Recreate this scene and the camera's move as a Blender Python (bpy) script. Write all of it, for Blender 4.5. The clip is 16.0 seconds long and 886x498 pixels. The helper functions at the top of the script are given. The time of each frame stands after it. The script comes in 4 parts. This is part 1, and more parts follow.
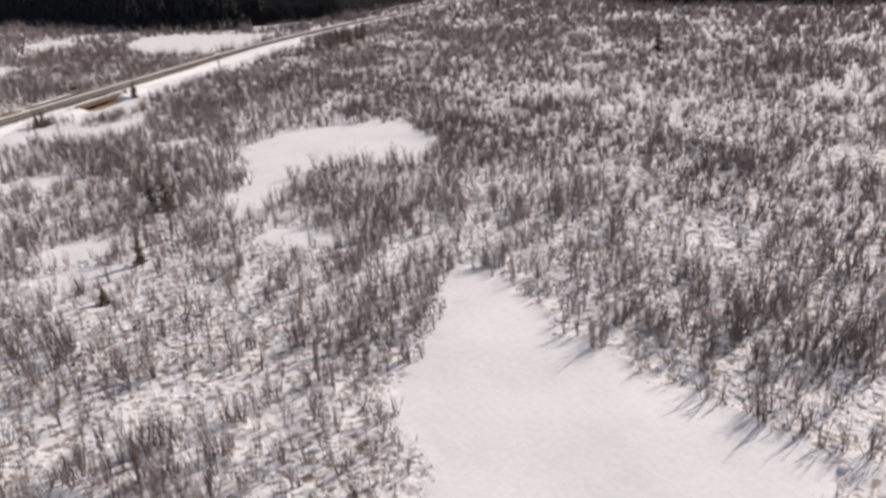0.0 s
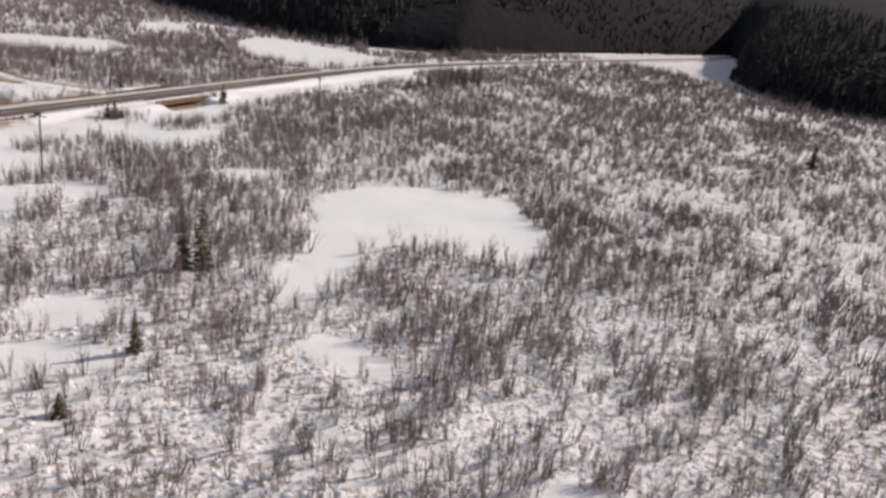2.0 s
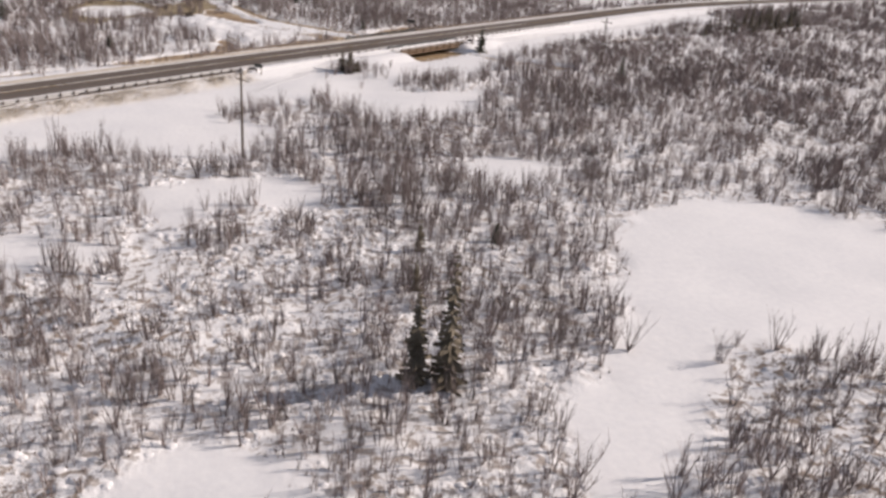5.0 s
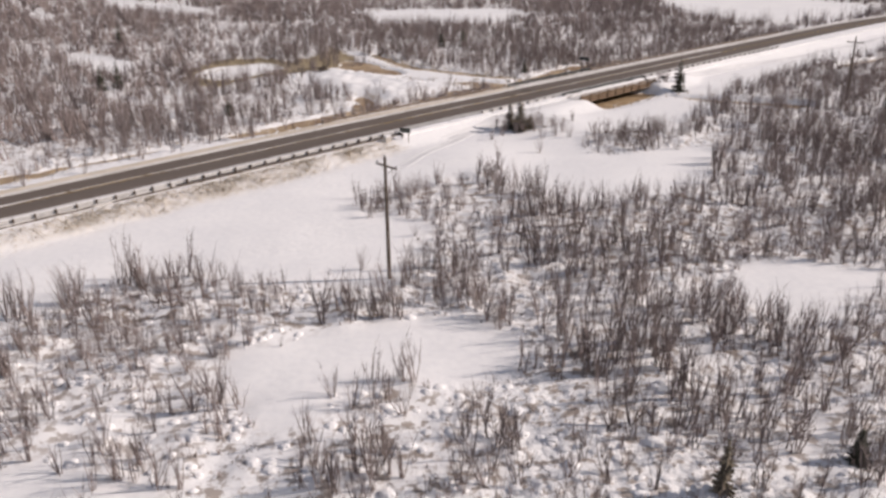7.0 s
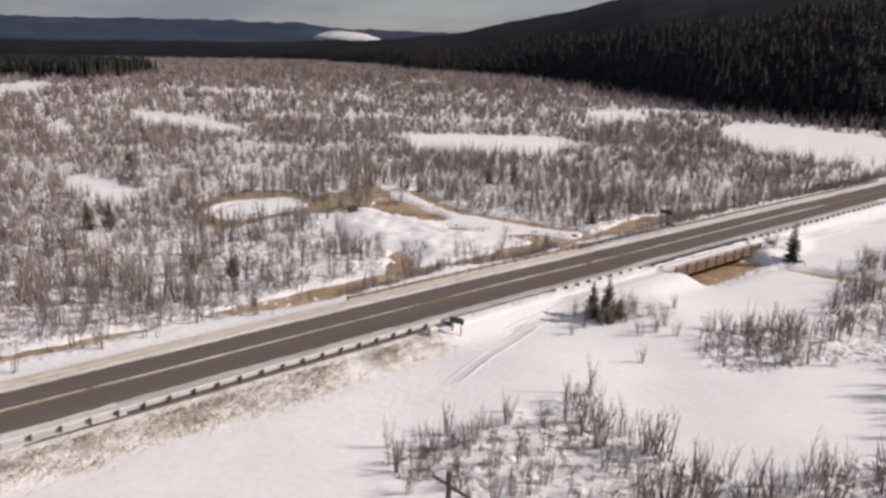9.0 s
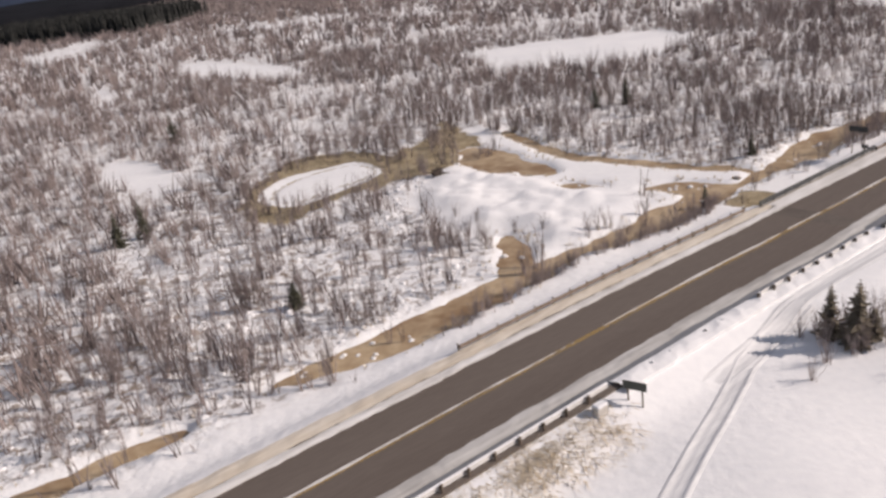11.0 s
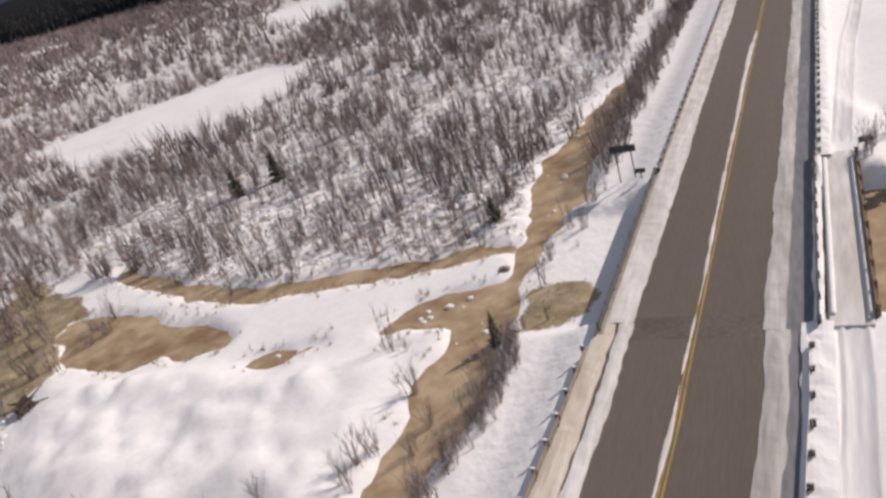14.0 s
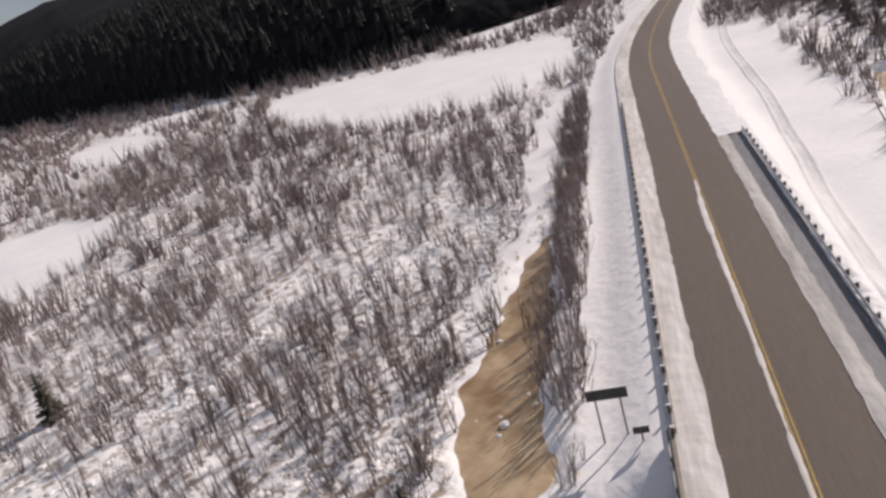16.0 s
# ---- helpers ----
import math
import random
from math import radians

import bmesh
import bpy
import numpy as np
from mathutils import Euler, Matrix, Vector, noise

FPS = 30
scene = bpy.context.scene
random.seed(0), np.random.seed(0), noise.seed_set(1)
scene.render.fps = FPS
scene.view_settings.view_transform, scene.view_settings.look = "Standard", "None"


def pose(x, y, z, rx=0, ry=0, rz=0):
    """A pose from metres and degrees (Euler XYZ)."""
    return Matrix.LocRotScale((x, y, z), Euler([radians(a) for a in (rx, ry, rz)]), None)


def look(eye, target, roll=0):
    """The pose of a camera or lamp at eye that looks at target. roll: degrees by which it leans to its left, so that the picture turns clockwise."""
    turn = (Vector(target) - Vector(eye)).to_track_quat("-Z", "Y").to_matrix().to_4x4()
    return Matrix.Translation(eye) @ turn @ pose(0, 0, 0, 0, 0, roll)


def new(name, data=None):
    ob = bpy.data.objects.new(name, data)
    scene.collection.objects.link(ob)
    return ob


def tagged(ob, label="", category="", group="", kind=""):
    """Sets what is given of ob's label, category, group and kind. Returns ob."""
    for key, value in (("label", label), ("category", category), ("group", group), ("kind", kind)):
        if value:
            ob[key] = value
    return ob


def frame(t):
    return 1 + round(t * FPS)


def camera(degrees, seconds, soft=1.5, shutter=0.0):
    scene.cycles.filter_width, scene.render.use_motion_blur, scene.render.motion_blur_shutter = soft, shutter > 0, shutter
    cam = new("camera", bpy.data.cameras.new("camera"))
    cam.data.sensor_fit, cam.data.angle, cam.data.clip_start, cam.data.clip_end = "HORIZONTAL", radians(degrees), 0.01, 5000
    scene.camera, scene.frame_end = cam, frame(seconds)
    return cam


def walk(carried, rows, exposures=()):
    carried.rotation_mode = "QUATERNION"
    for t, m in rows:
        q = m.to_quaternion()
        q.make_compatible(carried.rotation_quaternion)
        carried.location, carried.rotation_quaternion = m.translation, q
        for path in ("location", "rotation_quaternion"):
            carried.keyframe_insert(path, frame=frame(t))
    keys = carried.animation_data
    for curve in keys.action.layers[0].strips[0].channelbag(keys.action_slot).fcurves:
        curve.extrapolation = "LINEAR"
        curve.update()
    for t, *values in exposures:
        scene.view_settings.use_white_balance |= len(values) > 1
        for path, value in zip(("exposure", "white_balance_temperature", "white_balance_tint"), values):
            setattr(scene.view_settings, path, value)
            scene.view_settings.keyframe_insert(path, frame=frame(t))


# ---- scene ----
# ---- camera and its way ----
cam = camera(57.89, 16.0, soft=2.9)

# seconds, eye x, y, z in metres, then heading (to the left of +y), pitch and roll in degrees
FLIGHT = [
    (0.0, -16.97, -110.25, 34.45, -33.10, -20.66, -4.30),
    (0.5, -13.64, -104.05, 34.84, -33.93, -18.82, -1.84),
    (1.0, -10.60, -97.55, 35.19, -33.63, -16.78, 1.82),
    (1.5, -7.61, -90.28, 35.46, -32.26, -15.53, 5.24),
    (2.0, -4.28, -82.92, 35.27, -27.81, -18.09, 6.33),
    (2.5, -2.19, -75.40, 35.22, -25.95, -22.38, 5.84),
    (3.0, -0.04, -67.96, 34.79, -22.76, -24.30, 6.85),
    (3.5, 1.42, -60.26, 34.03, -20.24, -24.63, 6.02),
    (4.0, 2.95, -52.52, 33.06, -16.12, -24.20, 5.46),
    (4.2, 3.44, -49.36, 32.69, -15.04, -23.73, 5.65),
    (6.3, 1.02, -10.89, 26.87, -4.38, -24.77, 4.47),
    (6.5, 0.84, -7.82, 26.47, -3.98, -24.15, 5.08),
    (7.0, 0.00, -0.00, 25.67, 0.01, -21.92, -0.77),
    (7.5, -0.81, 7.19, 25.60, 2.14, -19.34, -1.44),
    (8.0, -1.89, 14.56, 25.70, 3.27, -17.26, -4.12),
    (8.5, -2.85, 21.53, 26.16, 2.07, -15.43, -2.30),
    (9.0, -3.72, 28.12, 26.82, 1.83, -14.24, 1.07),
    (9.5, -5.03, 34.88, 27.31, 3.27, -14.00, 3.77),
    (9.7, -5.49, 37.76, 27.55, 5.31, -14.67, 2.80),
    (11.8, -10.20, 66.76, 28.16, 1.61, -23.48, -18.20),
    (12.0, -10.34, 69.27, 28.04, 0.05, -23.67, -20.82),
    (12.5, -10.15, 75.45, 27.69, -6.61, -24.89, -13.77),
    (13.0, -9.66, 82.06, 27.26, -12.01, -25.15, -10.72),
    (13.5, -8.74, 89.05, 26.70, -15.18, -24.75, -15.20),
    (14.0, -7.23, 96.09, 26.23, -17.40, -24.03, -17.68),
    (14.5, -5.39, 102.71, 25.70, -23.49, -23.02, -12.93),
    (15.0, -3.20, 109.26, 25.24, -25.80, -20.64, -12.55),
    (15.5, -0.22, 115.80, 25.20, -27.65, -19.29, -14.62),
    (16.0, 2.92, 122.06, 25.14, -31.66, -19.33, -16.39),
]


def flown(x, y, z, yaw, pitch, roll):
    ya, pi = radians(yaw), radians(pitch)
    ahead = Vector((-math.sin(ya) * math.cos(pi), math.cos(ya) * math.cos(pi), math.sin(pi)))
    eye = Vector((x, y, z))
    return look(eye, eye + ahead * 50, roll)


walk(cam, [(r[0], flown(*r[1:])) for r in FLIGHT], exposures=[(0.0, 0.03, 7000, 19.2), (16.0, 0.03, 7000, 19.2)])

# ---- light ----
SUN_EL, SUN_AZ = 32.0, 85.0  # degrees; azimuth clockwise from +y
world = bpy.data.worlds.new("sky")
scene.world = world
world.use_nodes = True
wn = world.node_tree.nodes
sky = wn.new("ShaderNodeTexSky")
sky.sky_type, sky.sun_disc = "NISHITA", False
sky.sun_elevation, sky.sun_rotation = radians(SUN_EL), radians(SUN_AZ)
sky.air_density, sky.dust_density, sky.ozone_density = 1.0, 0.0, 2.5
# thin broken cloud over the whole sky
wl = world.node_tree.links
toward = wn.new("ShaderNodeTexCoord")
flat = wn.new("ShaderNodeMapping")
flat.inputs["Scale"].default_value = (1.0, 1.0, 5.0)
wl.new(toward.outputs["Generated"], flat.inputs[0])
puffs = wn.new("ShaderNodeTexNoise")
puffs.inputs["Scale"].default_value, puffs.inputs["Detail"].default_value, puffs.inputs["Roughness"].default_value = 2.6, 7, 0.58
wl.new(flat.outputs[0], puffs.inputs["Vector"])
cover = wn.new("ShaderNodeMapRange")
cover.inputs[1].default_value, cover.inputs[2].default_value, cover.inputs[3].default_value, cover.inputs[4].default_value = 0.36, 0.66, 0.72, 0.98
wl.new(puffs.outputs[0], cover.inputs[0])
cloud = wn.new("ShaderNodeMix")
cloud.data_type = "RGBA"
cloud.inputs[7].default_value = (1.82, 2.09, 2.58, 1)
wl.new(cover.outputs[0], cloud.inputs[0])
wl.new(sky.outputs[0], cloud.inputs[6])
wl.new(cloud.outputs[2], wn["Background"].inputs[0])
wn["Background"].inputs[1].default_value = 0.11
sun = new("sun", bpy.data.lights.new("sun", "SUN"))
sun.data.energy, sun.data.angle, sun.data.color = 3.75, radians(0.6), (1.0, 0.95, 0.88)
sd = Vector((math.sin(radians(SUN_AZ)) * math.cos(radians(SUN_EL)), math.cos(radians(SUN_AZ)) * math.cos(radians(SUN_EL)), math.sin(radians(SUN_EL))))
sun.matrix_world = look(sd * 200, (0, 0, 0))


# ---- materials ----
def material(name, c1, c2, rough=0.8, scale=1.0, bump=0.3, dist=0.05, fine=8.0, metal=0.0, spec=0.5, stretch=None, per_object=0.0, island=0.0):
    """Two colours mixed by noise at two scales, in metres, with a bump. stretch: (turn in degrees, factors) of the noise."""
    m = bpy.data.materials.new(name)
    m.use_nodes = True
    nt = m.node_tree
    b = nt.nodes["Principled BSDF"]
    geo = nt.nodes.new("ShaderNodeNewGeometry")
    vec = geo.outputs["Position"]
    if stretch:
        mp = nt.nodes.new("ShaderNodeMapping")
        mp.vector_type = "TEXTURE"
        mp.inputs["Rotation"].default_value[2] = radians(stretch[0])
        mp.inputs["Scale"].default_value = stretch[1]
        nt.links.new(vec, mp.inputs[0])
        vec = mp.outputs[0]
    n1, n2 = nt.nodes.new("ShaderNodeTexNoise"), nt.nodes.new("ShaderNodeTexNoise")
    for n, s in ((n1, scale), (n2, scale * fine)):
        n.inputs["Scale"].default_value = s
        n.inputs["Detail"].default_value = 5
        nt.links.new(vec, n.inputs["Vector"])
    mul = nt.nodes.new("ShaderNodeMath")
    mul.operation = "MULTIPLY_ADD"
    mul.inputs[1].default_value, mul.inputs[2].default_value = 0.5, 0.0
    nt.links.new(n2.outputs[0], mul.inputs[0])
    add = nt.nodes.new("ShaderNodeMath")
    add.operation = "MULTIPLY_ADD"
    add.inputs[1].default_value = 0.5
    nt.links.new(n1.outputs[0], add.inputs[0])
    nt.links.new(mul.outputs[0], add.inputs[2])
    ramp = nt.nodes.new("ShaderNodeMapRange")
    ramp.inputs[1].default_value, ramp.inputs[2].default_value = 0.36, 0.64
    nt.links.new(add.outputs[0], ramp.inputs[0])
    mix = nt.nodes.new("ShaderNodeMix")
    mix.data_type = "RGBA"
    mix.inputs[6].default_value, mix.inputs[7].default_value = (*c1, 1), (*c2, 1)
    nt.links.new(ramp.outputs[0], mix.inputs[0])
    out = mix.outputs[2]
    if per_object or island:
        hsv = nt.nodes.new("ShaderNodeHueSaturation")
        rnd = nt.nodes.new("ShaderNodeObjectInfo").outputs["Random"] if per_object else geo.outputs["Random Per Island"]
        mr = nt.nodes.new("ShaderNodeMapRange")
        w = per_object or island
        mr.inputs[3].default_value, mr.inputs[4].default_value = 1 - w, 1 + w
        nt.links.new(rnd, mr.inputs[0])
        nt.links.new(mr.outputs[0], hsv.inputs["Value"])
        nt.links.new(out, hsv.inputs["Color"])
        out = hsv.outputs[0]
    nt.links.new(out, b.inputs["Base Color"])
    b.inputs["Roughness"].default_value, b.inputs["Metallic"].default_value = rough, metal
    b.inputs["Specular IOR Level"].default_value = spec
    if bump:
        bp = nt.nodes.new("ShaderNodeBump")
        bp.inputs["Strength"].default_value, bp.inputs["Distance"].default_value = bump, dist
        nt.links.new(n2.outputs[0], bp.inputs["Height"])
        nt.links.new(bp.outputs[0], b.inputs["Normal"])
    return m


ALONG = 43.4
SNOW = material("snow", (0.80, 0.80, 0.81), (0.89, 0.885, 0.88), 0.75, 0.12, 0.3, 0.10, 14, spec=0.2)


def hummocky(m):
    """Adds clods and small hollows to the snow, as relief, where the ground's own roughness says so."""
    nt = m.node_tree
    b = nt.nodes["Principled BSDF"]
    old = b.inputs["Normal"].links[0].from_node
    att = nt.nodes.new("ShaderNodeAttribute")
    att.attribute_name = "roughness"
    n = nt.nodes.new("ShaderNodeTexNoise")
    n.inputs["Scale"].default_value, n.inputs["Detail"].default_value = 1.25, 4
    geo = nt.nodes.new("ShaderNodeNewGeometry")
    nt.links.new(geo.outputs["Position"], n.inputs["Vector"])
    bp = nt.nodes.new("ShaderNodeBump")
    bp.inputs["Distance"].default_value = 0.6
    nt.links.new(att.outputs["Fac"], bp.inputs["Strength"])
    nt.links.new(n.outputs[0], bp.inputs["Height"])
    nt.links.new(old.outputs[0], bp.inputs["Normal"])
    nt.links.new(bp.outputs[0], b.inputs["Normal"])
    # dead grass and leaf litter that shows in the hollows between the hummocks
    lit = nt.nodes.new("ShaderNodeAttribute")
    lit.attribute_name = "litter"
    fine = nt.nodes.new("ShaderNodeTexNoise")
    fine.inputs["Scale"].default_value, fine.inputs["Detail"].default_value, fine.inputs["Roughness"].default_value = 1.1, 6, 0.7
    nt.links.new(geo.outputs["Position"], fine.inputs["Vector"])
    low = nt.nodes.new("ShaderNodeMapRange")
    low.inputs[1].default_value, low.inputs[2].default_value = 0.49, 0.43
    nt.links.new(fine.outputs[0], low.inputs[0])
    amount = nt.nodes.new("ShaderNodeMath")
    amount.operation = "MULTIPLY"
    nt.links.new(low.outputs[0], amount.inputs[0])
    nt.links.new(lit.outputs["Fac"], amount.inputs[1])
    over = nt.nodes.new("ShaderNodeMix")
    over.data_type = "RGBA"
    over.inputs[7].default_value = (0.30, 0.245, 0.205, 1)
    nt.links.new(b.inputs["Base Color"].links[0].from_socket, over.inputs[6])
    nt.links.new(amount.outputs[0], over.inputs[0])
    # a sward of flattened dead grass with bits of snow left in it
    sward = nt.nodes.new("ShaderNodeAttribute")
    sward.attribute_name = "sward"
    blades = nt.nodes.new("ShaderNodeTexNoise")
    blades.inputs["Scale"].default_value, blades.inputs["Detail"].default_value, blades.inputs["Roughness"].default_value = 0.55, 7, 0.68
    nt.links.new(geo.outputs["Position"], blades.inputs["Vector"])
    tone = nt.nodes.new("ShaderNodeValToRGB")
    tone.color_ramp.elements[0].position, tone.color_ramp.elements[0].color = 0.30, (0.16, 0.12, 0.07, 1)
    tone.color_ramp.elements[1].position, tone.color_ramp.elements[1].color = 0.70, (0.47, 0.39, 0.26, 1)
    nt.links.new(blades.outputs[0], tone.inputs[0])
    left = nt.nodes.new("ShaderNodeMath")
    left.operation = "MULTIPLY_ADD"
    left.inputs[1].default_value = 1.6
    nt.links.new(fine.outputs[0], left.inputs[0])
    left.inputs[2].default_value = -1.32
    thin = nt.nodes.new("ShaderNodeMath")
    thin.operation = "MULTIPLY_ADD"
    thin.inputs[1].default_value = 1.0
    nt.links.new(sward.outputs["Fac"], thin.inputs[0])
    nt.links.new(left.outputs[0], thin.inputs[2])
    cut = nt.nodes.new("ShaderNodeMapRange")
    cut.inputs[1].default_value, cut.inputs[2].default_value = 0.0, 0.16
    nt.links.new(thin.outputs[0], cut.inputs[0])
    laid = nt.nodes.new("ShaderNodeMix")
    laid.data_type = "RGBA"
    nt.links.new(cut.outputs[0], laid.inputs[0])
    nt.links.new(over.outputs[2], laid.inputs[6])
    nt.links.new(tone.outputs[0], laid.inputs[7])
    nt.links.new(laid.outputs[2], b.inputs["Base Color"])
    return m


SNOW_GROUND = hummocky(material("hummocky_snow", (0.80, 0.80, 0.81), (0.89, 0.885, 0.88), 0.75, 0.12, 0.3, 0.10, 14, spec=0.2))
SHOULDER = material("sanded_snow", (0.50, 0.425, 0.335), (0.73, 0.675, 0.595), 0.85, 0.35, 0.5, 0.05, 9, spec=0.2, stretch=(ALONG, (9, 1, 1)))
PACKED = material("packed_snow", (0.52, 0.495, 0.465), (0.80, 0.785, 0.77), 0.8, 0.55, 0.6, 0.06, 5, spec=0.2, stretch=(ALONG, (7, 1, 1)))
TRACK = material("snow_machine_track", (0.62, 0.62, 0.63), (0.84, 0.835, 0.83), 0.8, 0.7, 0.5, 0.05, 5, spec=0.2, stretch=(ALONG, (9, 1, 1)))
SOILED = material("soiled_packed_snow", (0.36, 0.345, 0.325), (0.62, 0.605, 0.585), 0.85, 0.55, 0.6, 0.06, 5, spec=0.2, stretch=(ALONG, (9, 1, 1)))
ASPHALT = material("asphalt", (0.118, 0.094, 0.080), (0.158, 0.131, 0.112), 0.8, 0.22, 0.1, 0.008, 60, spec=0.3, stretch=(ALONG, (14, 1, 1)))
# slush colour darkened to merge with the shadow along the guardrail
SHADOWED_SLUSH = material("shadow_toned_slush", (0.125, 0.13, 0.145), (0.225, 0.23, 0.245), 0.55, 0.4, 0.2, 0.02, 9, spec=0.5, stretch=(ALONG, (5, 1, 1)))
YELLOW = material("worn_yellow_paint", (0.50, 0.31, 0.06), (0.24, 0.175, 0.085), 0.7, 0.5, 0.1, 0.01, 12)
ICE = material("brown_overflow_ice", (0.25, 0.155, 0.080), (0.52, 0.40, 0.26), 0.5, 0.16, 0.35, 0.04, 5, spec=0.4)
GRASS = material("dead_grass", (0.48, 0.40, 0.29), (0.68, 0.59, 0.46), 0.9, 0.3, 0.0, 0.05, 8, island=0.35)
TWIG = material("bare_willow_bark", (0.185, 0.146, 0.137), (0.33, 0.272, 0.258), 0.85, 0.06, 0.0, 0.05, 10, island=0.3)
# distant needles set below their real colour; shade and lens falloff painted in
NEEDLE_SHADED = material("spruce_needles", (0.007, 0.008, 0.008), (0.017, 0.018, 0.015), 0.8, 0.8, 0.0, 0.05, 6, island=0.3)
NEEDLE_NEAR = material("olive_spruce_needles", (0.032, 0.033, 0.022), (0.080, 0.076, 0.048), 0.8, 0.8, 0.0, 0.05, 6, island=0.3)
NEEDLE_BROWN = material("brownish_spruce_needles", (0.115, 0.095, 0.066), (0.205, 0.172, 0.125), 0.85, 0.8, 0.0, 0.05, 6, island=0.3)
PATCH = material("dark_asphalt_patch", (0.098, 0.080, 0.068), (0.150, 0.127, 0.110), 0.85, 0.3, 0.2, 0.01, 12, spec=0.3)
BARK = material("spruce_bark", (0.06, 0.045, 0.035), (0.13, 0.10, 0.08), 0.9, 2.0, 0.3, 0.02, 6)
# near-black base holds the slope's shade and lens falloff
SHADED_SLOPE = material("shade_toned_wooded_slope", (0.006, 0.0065, 0.0085), (0.014, 0.014, 0.017), 0.95, 0.02, 0.4, 3.0, 9, spec=0.1)
# blue-grey base colour stands in for the haze over the far hills
HAZED_HILL = material("hazed_far_wooded_hill", (0.026, 0.038, 0.066), (0.046, 0.060, 0.096), 0.95, 0.004, 0.0, 4.0, 12, spec=0.1)
BAREHILL = material("snowy_hill_with_brush", (0.42, 0.42, 0.44), (0.80, 0.80, 0.80), 0.8, 0.05, 0.4, 1.5, 6, spec=0.2)
WOOD = material("weathered_pole_wood", (0.10, 0.075, 0.055), (0.20, 0.155, 0.12), 0.85, 1.2, 0.4, 0.02, 9)
TIMBER = material("brown_bridge_timber", (0.12, 0.075, 0.045), (0.24, 0.165, 0.105), 0.85, 0.9, 0.4, 0.02, 9, per_object=0.2)
STEEL = material("galvanised_steel", (0.50, 0.49, 0.48), (0.66, 0.65, 0.63), 0.6, 1.5, 0.2, 0.01, 9, metal=0.1)
RUSTY = material("weathered_brown_steel", (0.17, 0.125, 0.095), (0.31, 0.245, 0.195), 0.8, 1.5, 0.2, 0.01, 9, metal=0.1)
CONCRETE = material("stained_concrete", (0.22, 0.19, 0.16), (0.40, 0.36, 0.31), 0.9, 0.5, 0.4, 0.03, 9)
SIGNBACK = material("dull_sign_metal", (0.035, 0.038, 0.040), (0.075, 0.080, 0.080), 0.55, 1.5, 0.1, 0.01, 9, metal=0.3)
SIGNGREEN = material("dark_green_sign_sheeting", (0.045, 0.055, 0.048), (0.08, 0.088, 0.078), 0.5, 1.5, 0.1, 0.01, 9)
PALE = material("pale_weathered_panel", (0.48, 0.45, 0.41), (0.66, 0.63, 0.59), 0.8, 2.0, 0.2, 0.01, 6)
GLASSY = material("grey_insulator", (0.25, 0.25, 0.27), (0.4, 0.4, 0.42), 0.3, 3.0, 0.0)
ROCKM = material("grey_rock", (0.16, 0.14, 0.12), (0.34, 0.31, 0.28), 0.9, 1.5, 0.6, 0.06, 5)


# ---- geometry helpers ----
def mesh_np(name, verts, faces, mat, smooth=False):
    """A mesh from arrays of vertices and of equal-sided faces."""
    verts, faces = np.asarray(verts, np.float32), np.asarray(faces, np.int32)
    me = bpy.data.meshes.new(name)
    n, k = faces.shape
    me.vertices.add(len(verts))
    me.vertices.foreach_set("co", verts.ravel())
    me.loops.add(n * k)
    me.loops.foreach_set("vertex_index", faces.ravel())
    me.polygons.add(n)
    me.polygons.foreach_set("loop_start", np.arange(n, dtype=np.int32) * k)
    me.polygons.foreach_set("use_smooth", np.full(n, smooth))
    me.update(calc_edges=True)
    me.validate()
    me.materials.append(mat)
    return me


def part(name, bm, mat, parent, label=""):
    """Links a bmesh as one mesh object under a thing or a part."""
    me = bpy.data.meshes.new(name)
    bm.to_mesh(me)
    bm.free()
    me.materials.append(mat)
    ob = new(name, me)
    ob.parent = parent
    if label:
        ob["label"] = label
    return ob


def share(name, me, parent, m):
    ob = new(name, me)
    ob.parent = parent
    ob.matrix_basis = m
    return ob


def box(bm, x, y, z, sx, sy, sz, rz=0.0, bevel=0.0, tilt=0.0):
    g = bmesh.ops.create_cube(bm, size=1.0, matrix=pose(x, y, z, tilt, 0, rz) @ Matrix.Diagonal((sx, sy, sz, 1)))
    if bevel:
        edges = list({e for v in g["verts"] for e in v.link_edges})
        bmesh.ops.bevel(bm, geom=edges, offset=bevel, segments=1, affect="EDGES")
    return bm


def rod(bm, p, q, r1, r2, n=8):
    p, q = Vector(p), Vector(q)
    m = Matrix.Translation((p + q) / 2) @ (q - p).to_track_quat("Z", "Y").to_matrix().to_4x4()
    bmesh.ops.create_cone(bm, cap_ends=True, segments=n, radius1=r1, radius2=r2, depth=(q - p).length, matrix=m)
    return bm


def vnoise(x, y, scale, seed=0):
    """Smooth value noise in 0..1, cells of the given size in metres."""
    x, y = np.asarray(x, float) / scale + 913.7 * seed, np.asarray(y, float) / scale + 371.3 * seed
    i, j = np.floor(x).astype(np.int64), np.floor(y).astype(np.int64)
    fx, fy = x - i, y - j
    fx, fy = fx * fx * (3 - 2 * fx), fy * fy * (3 - 2 * fy)

    def h(a, b):
        k = (a * 374761393 + b * 668265263 + seed * 974634777) & 0xFFFFFFFF
        k = ((k ^ (k >> 13)) * 1274126177) & 0xFFFFFFFF
        return ((k ^ (k >> 16)) & 0xFFFF) / 65535.0

    return (h(i, j) * (1 - fx) + h(i + 1, j) * fx) * (1 - fy) + (h(i, j + 1) * (1 - fx) + h(i + 1, j + 1) * fx) * fy


